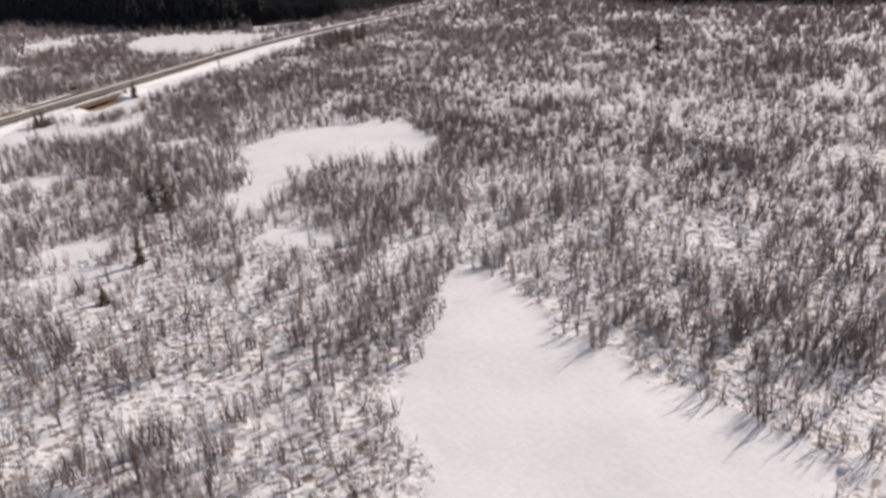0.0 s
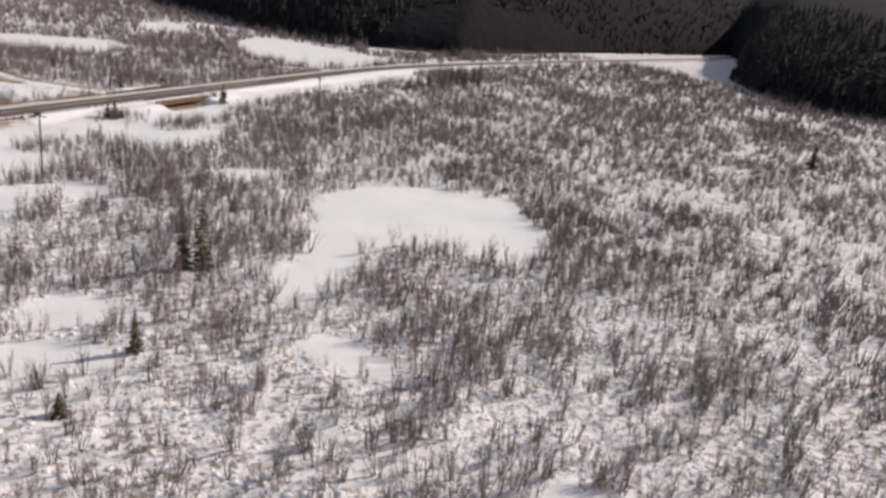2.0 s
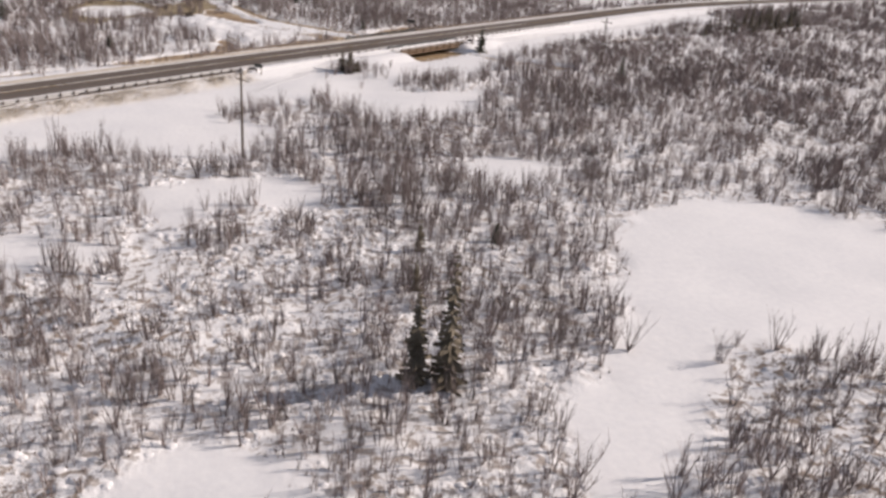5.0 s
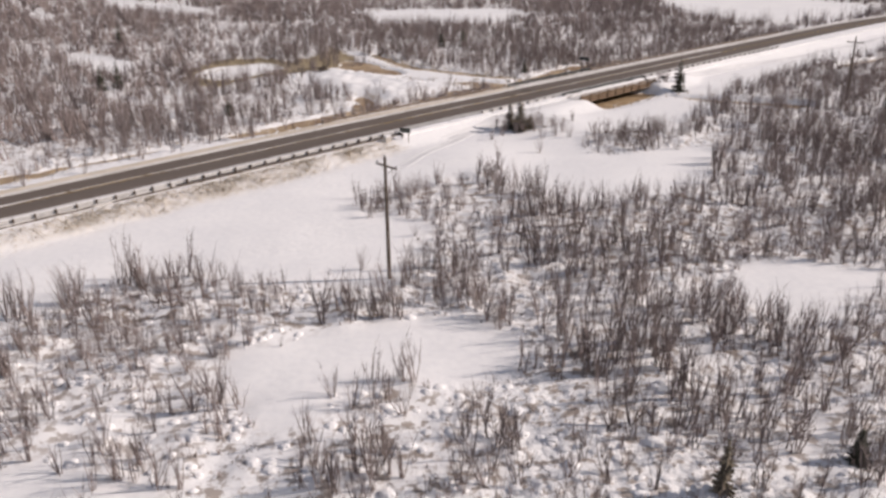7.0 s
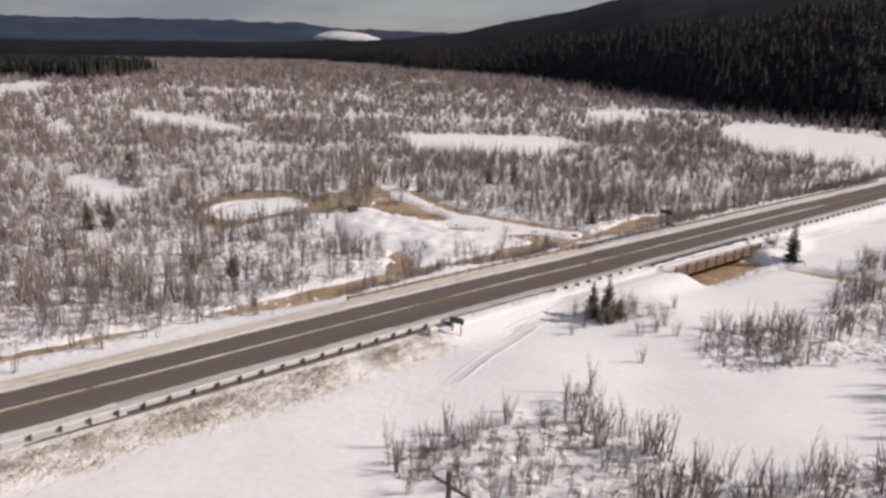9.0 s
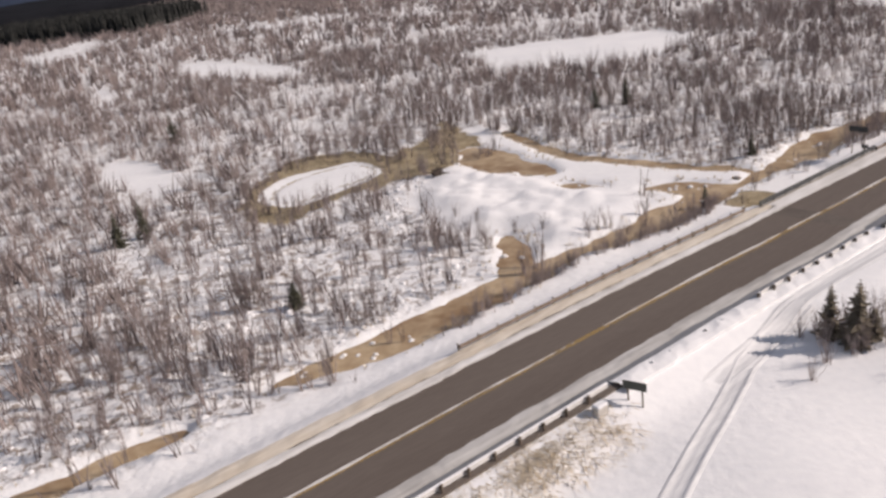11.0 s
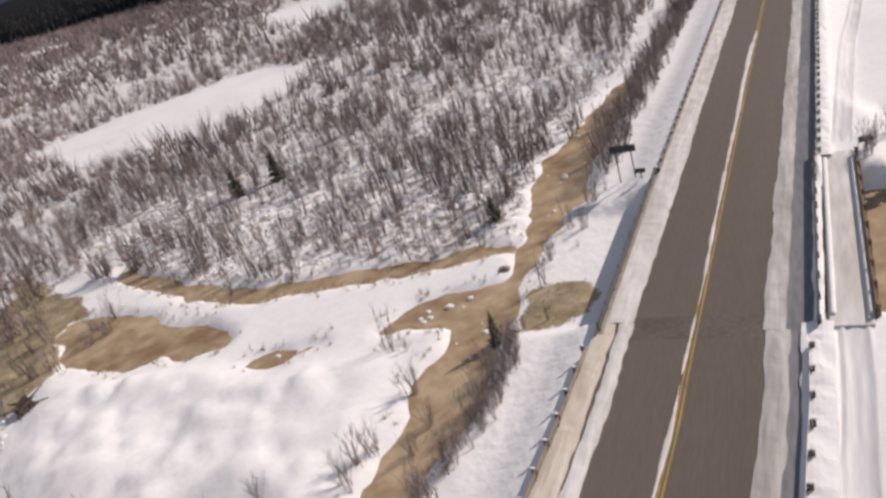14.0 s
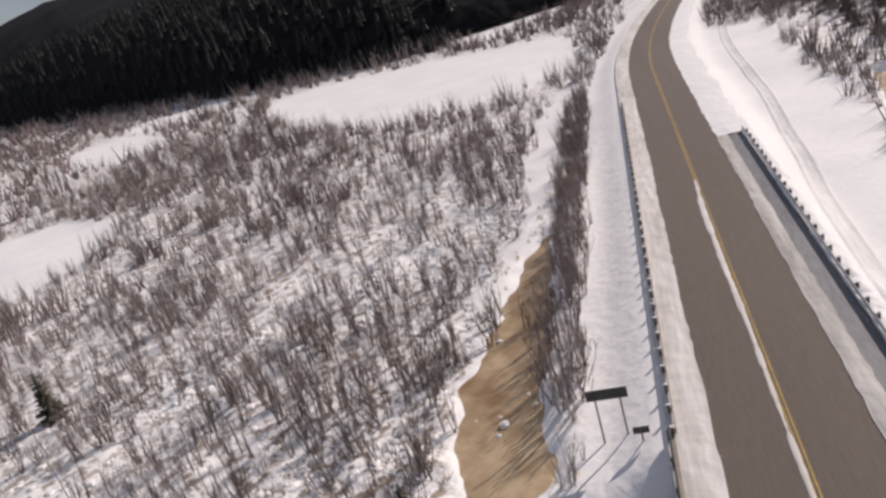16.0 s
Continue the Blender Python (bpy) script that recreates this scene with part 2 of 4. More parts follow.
def step(lo, hi, v):
    t = np.clip((v - lo) / (hi - lo), 0, 1)
    return t * t * (3 - 2 * t)


def outline_dist(x, y, poly):
    """Signed distance to a closed outline: negative inside."""
    x, y = np.asarray(x, float), np.asarray(y, float)
    p = np.array(poly, float)
    for _ in range(2 if len(p) < 24 else 1):  # rounds the corners off
        q = np.roll(p, -1, 0)
        p = np.stack([p * 0.78 + q * 0.22, p * 0.22 + q * 0.78], 1).reshape(-1, 2)
    lo, hi = p.min(0) - 8, p.max(0) + 8
    near = (x > lo[0]) & (x < hi[0]) & (y > lo[1]) & (y < hi[1])
    out = np.full(x.shape, 8.0)
    if not near.any():
        return out
    x, y = x[near], y[near]
    q = np.roll(p, -1, 0)
    best, inside = np.full(x.shape, 8.0), np.zeros(x.shape, bool)
    for (ax, ay), (bx, by) in zip(p, q):
        ex, ey = bx - ax, by - ay
        t = np.clip(((x - ax) * ex + (y - ay) * ey) / (ex * ex + ey * ey + 1e-9), 0, 1)
        best = np.minimum(best, np.hypot(x - ax - t * ex, y - ay - t * ey))
        cross = ((ay > y) != (by > y)) & (x < (bx - ax) * (y - ay) / (by - ay + 1e-12) + ax)
        inside ^= cross
    out[near] = np.where(inside, -best, best)
    return out


# ---- the plan: the road's line, open ground and water ----
RO, RU, RN = np.array((12.0, 124.9)), np.array((0.7266, 0.6871)), np.array((0.6871, -0.7266))


def bend(a):
    a = np.asarray(a, float)
    d = np.maximum(a - 115, 0)
    return 0.012 * np.maximum(a, 0) + 0.012 * np.maximum(-a - 5, 0) - 0.8 * (1 - np.exp(-np.maximum(-a - 5, 0) / 14)) + 0.235 * d * (1 - np.exp(-d / 120))


def along(x, y):
    """Metres along the road, and to the right of its middle."""
    a = (x - RO[0]) * RU[0] + (y - RO[1]) * RU[1]
    return a, (x - RO[0]) * RN[0] + (y - RO[1]) * RN[1] - bend(a)


def place(a, s):
    s = s + bend(a)
    return RO[0] + a * RU[0] + s * RN[0], RO[1] + a * RU[1] + s * RN[1]


CLEARINGS = []  # outlines of open snow
CLEARINGS.append([(37, 41), (52, 46), (60, 43), (70, 38), (69.5, 30), (66, 22), (64, 14.5), (58, 7.5), (52, 5.7), (48, 9), (45, 14), (40, 15.4), (34, 14), (31, 9), (26, 5), (24, 0), (20.5, -3.2), (19, 1), (20, 6), (26, 11), (31, 24)])
CLEARINGS.append([(6, 87), (11, 95), (16, 94), (20.7, 92), (33.6, 95.5), (32.4, 90.1), (22.9, 77.8), (15.4, 74.6), (10.5, 79.3), (9, 83)])
CLEARINGS.append([(-13.2, 46.4), (-8, 48.7), (-1.8, 50.4), (4.4, 47.5), (2, 43), (-4.9, 42.7), (-7.7, 39.5), (-10, 38.5)])
CLEARINGS.append([(28.7, -39.4), (33.3, -43.9), (29.8, -52.9), (26.2, -59.6), (27, -68.7), (30, -79.8), (26, -90), (3, -84), (5.5, -71.8), (11, -58.3), (20.3, -52.6)])
CLEARINGS.append([(-25, 34), (-16.5, 33.2), (-15.2, 29.4), (-25, 25)])
CLEARINGS.append([(20, 57), (34.7, 60), (32, 52), (24, 50)])
CLEARINGS.append([(-80, -10), (-31.6, 51), (-27.4, 55.6), (-27.2, 58.8), (-16.7, 59.6), (-15.6, 56.8), (-4.2, 57), (-2.6, 64), (-2.3, 71), (-9, 73.5), (-8.5, 80), (-2.6, 82), (4.4, 88), (9, 96), (14, 100), (20, 106), (28, 106), (34, 110), (44, 128), (66, 152), (101, 182), (140, 215), (100, 260), (-160, 20)])
CLEARINGS.append([(-25.5, 151.3), (-20.9, 165), (-15.2, 158.7), (1.6, 142), (2.5, 137.2), (-4.3, 129.1), (-8.7, 126.8), (-13.6, 132), (-18.7, 136.2), (-23.3, 144.5)])
CLEARINGS.append([(-20, 187), (-9.6, 166), (0.6, 156), (14, 147.5), (10, 140), (1, 143), (-8, 150), (-14, 157), (-24, 176)])
CLEARINGS.append([(-30, 276), (-12, 284), (5, 283), (25.5, 280), (28, 262), (27, 250), (10, 236), (-2, 237.5), (-16, 244)])
CLEARINGS.append([(44, 380), (57, 400), (68, 400), (67, 350), (56, 328), (42, 345)])
CLEARINGS.append([(88, 330), (107, 350), (127, 315), (146, 275), (128, 246), (104.8, 233), (75.5, 240), (76, 288)])
CLEARINGS.append([(-138, 345), (-120, 335), (-98, 312), (-84, 298), (-74, 279), (-78, 266), (-96, 282), (-121, 308)])
CLEARINGS.append([(-186, 505), (-155, 494), (-116, 495), (-100, 503), (-108, 464), (-142, 460), (-172, 464)])
CLEARINGS.append([(-47.5, 156.7), (-46.4, 165.3), (-40.6, 168.6), (-36.6, 170.9), (-31.4, 163.9), (-33.0, 159.9), (-37.9, 153.5), (-40.9, 150.3), (-44.4, 152.3)])
CLEARINGS.append([(150, 335), (260, 372), (420, 440), (420, 425), (270, 352), (150, 300)])
CLEARINGS.append([(34, 168), (40, 174), (49, 179), (70, 201), (96, 222), (94, 217), (72, 194), (50, 174), (38, 164)])
CLEARINGS.append([(-6.6, 1.9), (-1.9, 3.1), (5.0, -0.6), (6.0, -4.2), (-0.4, -4.5), (-5.6, -3.3)])
CLEARINGS.append([(-9.4, -7.1), (-3.1, -6.8), (1.2, -10.8), (0, -13.2), (-8.5, -12)])
CLEARINGS.append([(-99, 374), (-99, 404), (-88, 360), (-91, 342)])
CLEARINGS.append([(-268, 448), (-276, 497), (-276, 545), (-236, 472), (-218, 414), (-248, 414)])
CLEARINGS.append([(-146, 295), (-132, 281), (-118, 255), (-128, 262)])
CLEARINGS.append([(-85, 188), (-78, 186), (-70, 176), (-59, 168), (-64, 162), (-73, 169), (-79, 174)])
CLEARINGS.append([(-74, 445), (-48, 440), (-50, 418), (-74, 424)])
CLEARINGS.append([(-56, 690), (-20, 640), (-22, 600), (-55, 640)])
CLEARINGS.append([(74, 418), (112, 404), (100, 369), (70, 382)])
CLEARINGS.append([(8, 92), (17, 93), (18, 104), (22, 110), (14, 109), (8, 100)])
CLEARINGS.append([(19, -9.4), (21, -9.8), (22.2, -15.5), (24.5, -21), (22.4, -21.2), (19.6, -17.5), (18.6, -13)])
POOLS = []  # outlines of the creek and its pools
POOLS.append([(1.3, 145.2), (3.3, 146.4), (6.4, 146.6), (10.6, 144.2), (12.9, 144.9), (16.2, 149.4), (19.6, 154), (23.8, 160.4), (28.7, 163.4), (41.7, 173.4), (49.7, 177.2), (40.3, 167.4), (30.9, 158.8), (27.5, 155.6), (23.2, 150.2), (17.6, 147.9), (12.4, 142.8), (8.7, 138.8), (6, 134.5), (1.8, 131), (-6.2, 125.5), (-9.7, 121), (-18.3, 111.8), (-27, 106), (-31, 105.5), (-22.2, 114.8), (-11.5, 125.8), (-6.9, 128.5), (-2.6, 132.1), (2.4, 138.6), (5.7, 140.6), (4.1, 143.2)])
POOLS.append([(-21, 174), (-15.7, 171), (-12.2, 166), (-11.8, 162.6), (-7.2, 157.9), (-7.4, 153.5), (-11.2, 154.7), (-12.8, 158), (-16, 157.8), (-21, 164)])
POOLS.append([(-7.3, 149.8), (-5.2, 149.9), (-1.5, 147.8), (-1.7, 146.8), (-6.1, 147.8)])
POOLS.append([(-13.2, 134.4), (-12, 133.8), (-10.6, 129), (-10, 124.8), (-12.6, 122.6), (-13.9, 122.6), (-13.8, 126), (-14.0, 130), (-14.1, 132.6)])
POOLS.append([(21.6, 123.0), (33.6, 134.2), (36.8, 132.6), (30.5, 127), (27, 123.5), (23.5, 121)])
POOLS.append([(36, 131.5), (44, 127.2), (57, 123), (56, 118.6), (46, 121), (37, 128)])
POOLS.append([(76, 158), (84, 163), (97, 172), (98, 169.6), (86, 160.5), (77, 155)])
POOLS.append([(-15.7, 181), (-9.6, 165.8), (-5, 159.2), (0.6, 155.9), (6.4, 151.6), (14.4, 147.3), (15.0, 149.0), (7.5, 153.8), (1.6, 158.5), (-3.3, 162.4), (-7.7, 168.0), (-14, 182)])
POOLS.append([(48, 175.5), (50, 178), (64, 190), (84, 207), (84.8, 206), (66, 188.5)])
POOLS.append([(-47, 92), (-40, 98), (-35.2, 101.9), (-33.6, 100), (-39.5, 94.6), (-60, 75), (-63, 77)])
RING = CLEARINGS[14]
ISLAND = [(-45.6, 156.7), (-43.4, 164.5), (-37.1, 169.3), (-32.9, 164.3), (-33.3, 161.9), (-38.0, 157.4), (-41.3, 151.9)]
SWARDS = []  # outlines of tan dead grass that the snow has left bare
SWARDS.append([(-49.4, 152.7), (-50.0, 163.2), (-49.6, 175.7), (-42.5, 178.7), (-34.2, 175.8), (-28.5, 171.5), (-22.4, 167.4), (-20.9, 160.6), (-27.5, 157.5), (-33.0, 154.0), (-37.0, 148.6), (-41.6, 143.4), (-45.4, 144.9)])
SWARDS.append([(-34, 173.6), (-28.5, 175.2), (-26.6, 183.1), (-26.8, 193), (-23.1, 191), (-20.1, 178.5), (-17.0, 172.3), (-14.2, 167.7), (-12.7, 163.6), (-11.7, 156.6), (-15.2, 158.9), (-16.6, 163.0), (-20.5, 165.0), (-23.2, 162.5), (-27.2, 158.0)])
SWARDS.append([(10.6, 141), (13, 140.6), (15.6, 139.4), (16, 137.6), (13.2, 136), (9.8, 136.8), (9.4, 138.6)])
MOUND_LITTER = ([(8.8, 107.8), (11, 106), (14, 105.3), (18, 107.5), (17.5, 109.6), (12, 109.6)])
BARE = [(-15.7, 181), (-9.6, 166), (-5, 159.4), (0.6, 156), (6.4, 151.7), (11.2, 148.8), (15, 147.8), (15.5, 149.4), (7, 154.2), (1, 159.3), (-4, 163.4), (-8, 169.5), (-13, 182)]
BRIDGE0, BRIDGE1 = 4.0, 24.0
ICE_Z = -0.62


def pool_dist(x, y):
    d = np.minimum.reduce([outline_dist(x, y, p) for p in POOLS])
    a, s = along(x, y)
    under = np.maximum(np.abs(a - 14) - 6.5, np.abs(s - 2) - 7.5)
    return np.minimum(d, under) + (vnoise(x, y, 2.2, 5) - 0.5) * 0.9 + (vnoise(x, y, 0.9, 6) - 0.5) * 0.5


def sward_at(x, y):
    """How much of the ground is bare dead grass, 0 to 1."""
    d = np.minimum.reduce([outline_dist(x, y, p) for p in SWARDS]) + (vnoise(x, y, 3.0, 15) - 0.5) * 2.6 + (vnoise(x, y, 1.1, 16) - 0.5) * 1.4
    grown = step(1.0, -1.4, d) * step(-0.2, 0.9, outline_dist(x, y, RING)) * step(-0.2, 0.5, pool_dist(x, y))
    return np.maximum(grown, 0.72 * np.exp(-(((outline_dist(x, y, ISLAND) - 0.6) / 0.5) ** 2)))


def clear_dist(x, y):
    a, s = along(x, y)
    d = [outline_dist(x, y, p) for p in CLEARINGS]
    d[6] = np.maximum(d[6], 4 - s)
    d = np.minimum.reduce(d)
    return d + (vnoise(x, y, 3.5, 7) - 0.5) * 3.0


def land(x, y):
    """The height of the snow-covered ground."""
    x, y = np.asarray(x, float), np.asarray(y, float)
    a, s = along(x, y)
    base = -0.4 * step(-8, -20, s)
    rough = step(-1.0, 2.5, clear_dist(x, y))
    rough *= step(8, 13, np.abs(s))
    far = np.hypot(x, y - 60)
    relief = (vnoise(x, y, 9, 1) - 0.5) * 0.35 + (vnoise(x, y, 2.6, 2) - 0.5) * 0.32 * rough + (vnoise(x, y, 1.7, 3) - 0.5) * 0.45 * rough
    relief += (vnoise(x, y, 1.6, 8) - 0.5) * 0.04 + (vnoise(x * 0.3 + y * 0.05, y, 2.4, 13) - 0.5) * 0.14
    base = base + relief * step(7, 12, np.abs(s)) + (vnoise(x, y, 160, 4) - 0.5) * 1.6 * step(250, 700, far)
    base = base - 0.8 * step(9.5, 6.5, np.abs(a - 14)) * step(-17, -11, s) * step(15, 10, s)
    base -= 0.55 * np.exp(-(((outline_dist(x, y, ISLAND) - 0.7) / 0.5) ** 2))
    pd = pool_dist(x, y)
    dump = step(1.0, -3.5, outline_dist(x, y, CLEARINGS[7])) * step(0.2, 4.0, pd)
    base += dump * (0.2 + 0.5 * vnoise(x, y, 4.2, 9) + 0.35 * np.abs(2 * vnoise(x, y, 2.2, 10) - 1) + 0.25 * vnoise(x, y, 0.9, 17))
    base += 0.9 * np.exp(-(((x - 15.5) / 5) ** 2 + ((y - 110) / 5.5) ** 2))
    base += 0.5 * np.exp(-(((x - 2) / 6) ** 2 + ((y - 93) / 5) ** 2))
    right = 6.6 + 3.0 * step(-16, -9, a) * step(40, 30, a)
    crest = step(-8.9, -5.1, s) * step(right + 3.4, right, s)
    crest *= 1 - step(BRIDGE0 + 0.3, BRIDGE0 + 2.6, a) * step(BRIDGE1 - 0.1, BRIDGE1 - 2.4, a)
    z = base + (1.02 - base) * crest
    low = step(0.9, -1.3, pd)
    z = np.maximum(z, ICE_Z + 0.10)
    return z * (1 - low) + (ICE_Z - 0.35) * low


# ---- the ground: one sheet to the horizon ----
def spaced(lo, hi, bands):
    """Coordinates that are close together within the bands and spread out beyond."""
    out = []
    for b0, b1, d in bands:
        out += list(np.arange(b0, b1 - 1e-6, d))
    out.append(bands[-1][1])
    d, v = 1.5, out[-1]
    while v < hi:
        v, d = v + d, d * 1.13
        out.append(v)
    d, v, left = 1.5, out[0], []
    while v > lo:
        v, d = v - d, d * 1.13
        left.append(v)
    return np.array(left[::-1] + out)


gx = spaced(-4800, 4800, [(-70, -48, 0.9), (-48, 58, 0.55), (58, 125, 1.0)])
gy = spaced(-4800, 4800, [(-95, 100, 0.85), (100, 185, 0.55), (185, 300, 1.2)])
mx, my = np.meshgrid(gx, gy)
mz = land(mx.ravel(), my.ravel())
idx = np.arange(mx.size).reshape(mx.shape)
quads = np.stack([idx[:-1, :-1].ravel(), idx[:-1, 1:].ravel(), idx[1:, 1:].ravel(), idx[1:, :-1].ravel()], 1)
ground = new("ground", mesh_np("ground", np.stack([mx.ravel(), my.ravel(), mz], 1), quads, SNOW_GROUND, True))
rough_now = step(-0.5, 2.0, clear_dist(mx.ravel(), my.ravel())) * step(9, 13, np.abs(along(mx.ravel(), my.ravel())[1])) * (0.10 + 0.60 * step(0.40, 0.70, vnoise(mx.ravel(), my.ravel(), 8, 95))) * step(-0.5, 1.0, pool_dist(mx.ravel(), my.ravel()))
open_crust = step(2.0, -0.5, clear_dist(mx.ravel(), my.ravel())) * step(7.5, 9.5, along(mx.ravel(), my.ravel())[1]) * step(34, 26, along(mx.ravel(), my.ravel())[1]) * step(0.35, 0.65, vnoise(mx.ravel(), my.ravel(), 6, 98)) * 0.13
verge = step(-5.4, -6.4, along(mx.ravel(), my.ravel())[1]) * step(-11, -9.5, along(mx.ravel(), my.ravel())[1]) * 0.2
rough_now = np.maximum(rough_now, np.maximum(open_crust, verge))
ground.data.attributes.new("roughness", "FLOAT", "POINT").data.foreach_set("value", rough_now.astype(np.float32))
litter = step(0.3, 2.2, clear_dist(mx.ravel(), my.ravel())) * step(10, 14, np.abs(along(mx.ravel(), my.ravel())[1])) * (0.55 + 0.6 * vnoise(mx.ravel(), my.ravel(), 9, 97)) * step(0.0, 1.5, pool_dist(mx.ravel(), my.ravel()))
litter = np.maximum(litter, 0.9 * step(1.0, -0.8, outline_dist(mx.ravel(), my.ravel(), MOUND_LITTER)))
ground.data.attributes.new("litter", "FLOAT", "POINT").data.foreach_set("value", litter.astype(np.float32))
ground.data.attributes.new("sward", "FLOAT", "POINT").data.foreach_set("value", sward_at(mx.ravel(), my.ravel()).astype(np.float32))
tagged(ground, "snow-covered valley floor with soft hummocks and drifts", "ground", kind="structure")

bm = bmesh.new()
for corner in ((-66, 70), (105, 70), (105, 190), (-66, 190)):
    bm.verts.new((*corner, ICE_Z))
bm.faces.new(bm.verts)
creek = part("water", bm, ICE, None)
tagged(creek, "brown overflow ice on a slow creek in the snow", "creek", kind="structure")


# ---- the road ----
def strip(name, mat, s0, s1, a0, a1, z, lift=0.0, ragged0=0.0, ragged1=0.0, cols=4, da=1.0, skirt=0.0, seed=20, rows_wave=1.0, crown=0.0):
    """A sheet along the road between two offsets from its middle, with ragged edges and an uneven top."""
    n = int((a1 - a0) / da) + 1
    a = np.linspace(a0, a1, n)
    lo = s0 + ragged0 * ((vnoise(a, a * 0, 5.0 * rows_wave, seed) - 0.5) * 0.9 + (vnoise(a, a * 0, 0.9 * rows_wave, seed + 1) - 0.5) * 1.1)
    hi = s1 + ragged1 * ((vnoise(a, a * 0, 5.5 * rows_wave, seed + 2) - 0.5) * 0.9 + (vnoise(a, a * 0, 0.9 * rows_wave, seed + 3) - 0.5) * 1.1)
    verts = []
    f = np.linspace(0, 1, cols + 1)
    for k in range(cols + 1):
        s = lo + (hi - lo) * f[k]
        x, y = place(a, s)
        top = z + lift * (vnoise(a, s, 1.2, seed + 4) * 0.6 + vnoise(a, s, 0.5, seed + 5) * 0.4) * np.sin(np.pi * min(max(f[k], 0.04), 0.96)) ** 0.5 - crown * np.abs(s)
        verts.append(np.stack([x, y, top], 1))
    if skirt:
        for k in (0, cols):
            edge = verts[k].copy() if k == 0 else verts[-1].copy()
            edge[:, 2] -= skirt
            verts = [edge] + verts if k == 0 else verts + [edge]
    v = np.stack(verts, 1)
    i = np.arange(v.shape[0] * v.shape[1]).reshape(v.shape[:2])
    q = np.stack([i[:-1, :-1].ravel(), i[:-1, 1:].ravel(), i[1:, 1:].ravel(), i[1:, :-1].ravel()], 1)
    return new(name, mesh_np(name, v.reshape(-1, 3), q[:, ::-1], mat, skirt == 0))


ROAD_Z = 1.2
road = tagged(strip("road", ASPHALT, -4.4, 6.3, -700, 700, ROAD_Z, skirt=0.3, da=2.0, cols=6, crown=0.008), "two-lane asphalt road, bare and dusty between snowy shoulders", "road", kind="structure")
tagged(strip("pavement", SHADOWED_SLUSH, 4.35, 6.1, BRIDGE0 - 1, 74, ROAD_Z - 0.035, cols=2), "grey slushy ice on the carriageway's edge, darkened to extend the guardrail's shadow", "road edge", kind="structure")
tagged(strip("trim", SHOULDER, -5.3, -4.12, -700, 4, ROAD_Z + 0.02, 0.16, 0.1, 0.14, 5, 0.4, 0.25, 20, rows_wave=0.7), "ploughed sandy snow along the road shoulder", "shoulder", kind="structure")
tagged(strip("trim", PACKED, -3.93, -3.15, -700, 4, ROAD_Z + 0.03, 0.12, 0.12, 0.14, 4, 0.3, 0.1, 26, rows_wave=0.7), "cleaner packed snow along the road's edge", "shoulder", kind="structure")
tagged(strip("trim", PACKED, -5.3, -3.2, 4, 700, ROAD_Z + 0.02, 0.14, 0.1, 0.14, 6, 0.4, 0.25, 28), "broad pale berm of packed snow along the road's edge", "shoulder", kind="structure")
tagged(strip("trim", SOILED, 3.85, 4.95, -60, BRIDGE0 - 1, ROAD_Z - 0.01, 0.12, 0.14, 0.15, 4, 0.3, 0.12, 29), "pale berm of packed snow along the road's edge", "shoulder", kind="structure")
tagged(strip("trim", SOILED, 3.68, 4.75, BRIDGE0 - 1, 74, ROAD_Z - 0.01, 0.12, 0.12, 0.13, 4, 0.3, 0.12, 29), "pale berm of packed snow along the road's edge", "shoulder", kind="structure")
tagged(strip("pavement", SHADOWED_SLUSH, 4.7, 5.75, -60, BRIDGE0 - 1, ROAD_Z - 0.035, cols=2), "grey slushy ice on the carriageway's edge, darkened to extend the guardrail's shadow", "road edge", kind="structure")
tagged(strip("trim", PACKED, 3.9, 6.2, -700, -60, ROAD_Z - 0.01, 0.14, 0.22, 0.2, 5, 0.4, 0.25, 34), "ploughed snow along the road shoulder", "shoulder", kind="structure")
tagged(strip("trim", SNOW, 3.7, 7.0, 74, 700, ROAD_Z - 0.01, 0.14, 0.3, 0.5, 5, 0.8, 0.25, 38), "ploughed snow along the road shoulder", "shoulder", kind="structure")
tagged(strip("trim", SNOW, 5.55, 7.0, -29.5, BRIDGE0 - 0.5, ROAD_Z + 0.02, 0.28, 0.14, 0.12, 6, 0.4, 0.5, 44), "bank of clean snow heaped against the guardrail", "snow bank", kind="structure")
tagged(strip("trim", SNOW, 6.02, 6.55, BRIDGE0 - 0.5, BRIDGE1 + 0.5, ROAD_Z + 0.10, 0.3, 0.2, 0.1, 6, 0.4, 0.1, 45), "bank of clean snow heaped against the bridge rail", "snow bank", kind="structure")
tagged(strip("trim", SNOW, 6.15, 7.2, BRIDGE1 + 0.5, 74, ROAD_Z + 0.10, 0.34, 0.1, 0.12, 6, 0.4, 0.5, 46), "bank of clean snow heaped against the guardrail", "snow bank", kind="structure")
tagged(strip("trim", PATCH, -3.2, 3.7, 2.4, 4.6, ROAD_Z + 0.004, 0.0, 0.2, 0.2, 2, 0.5, 0.0, 49, crown=0.008), "slightly darker asphalt at the bridge joint", "road patch", kind="structure")
for off in (0.12, 0.32):
    tagged(strip("trim", YELLOW, off, off + 0.11, -300, 500, ROAD_Z + 0.007, cols=1, da=2.0), "worn yellow centre line on the asphalt", "road marking", kind="structure")


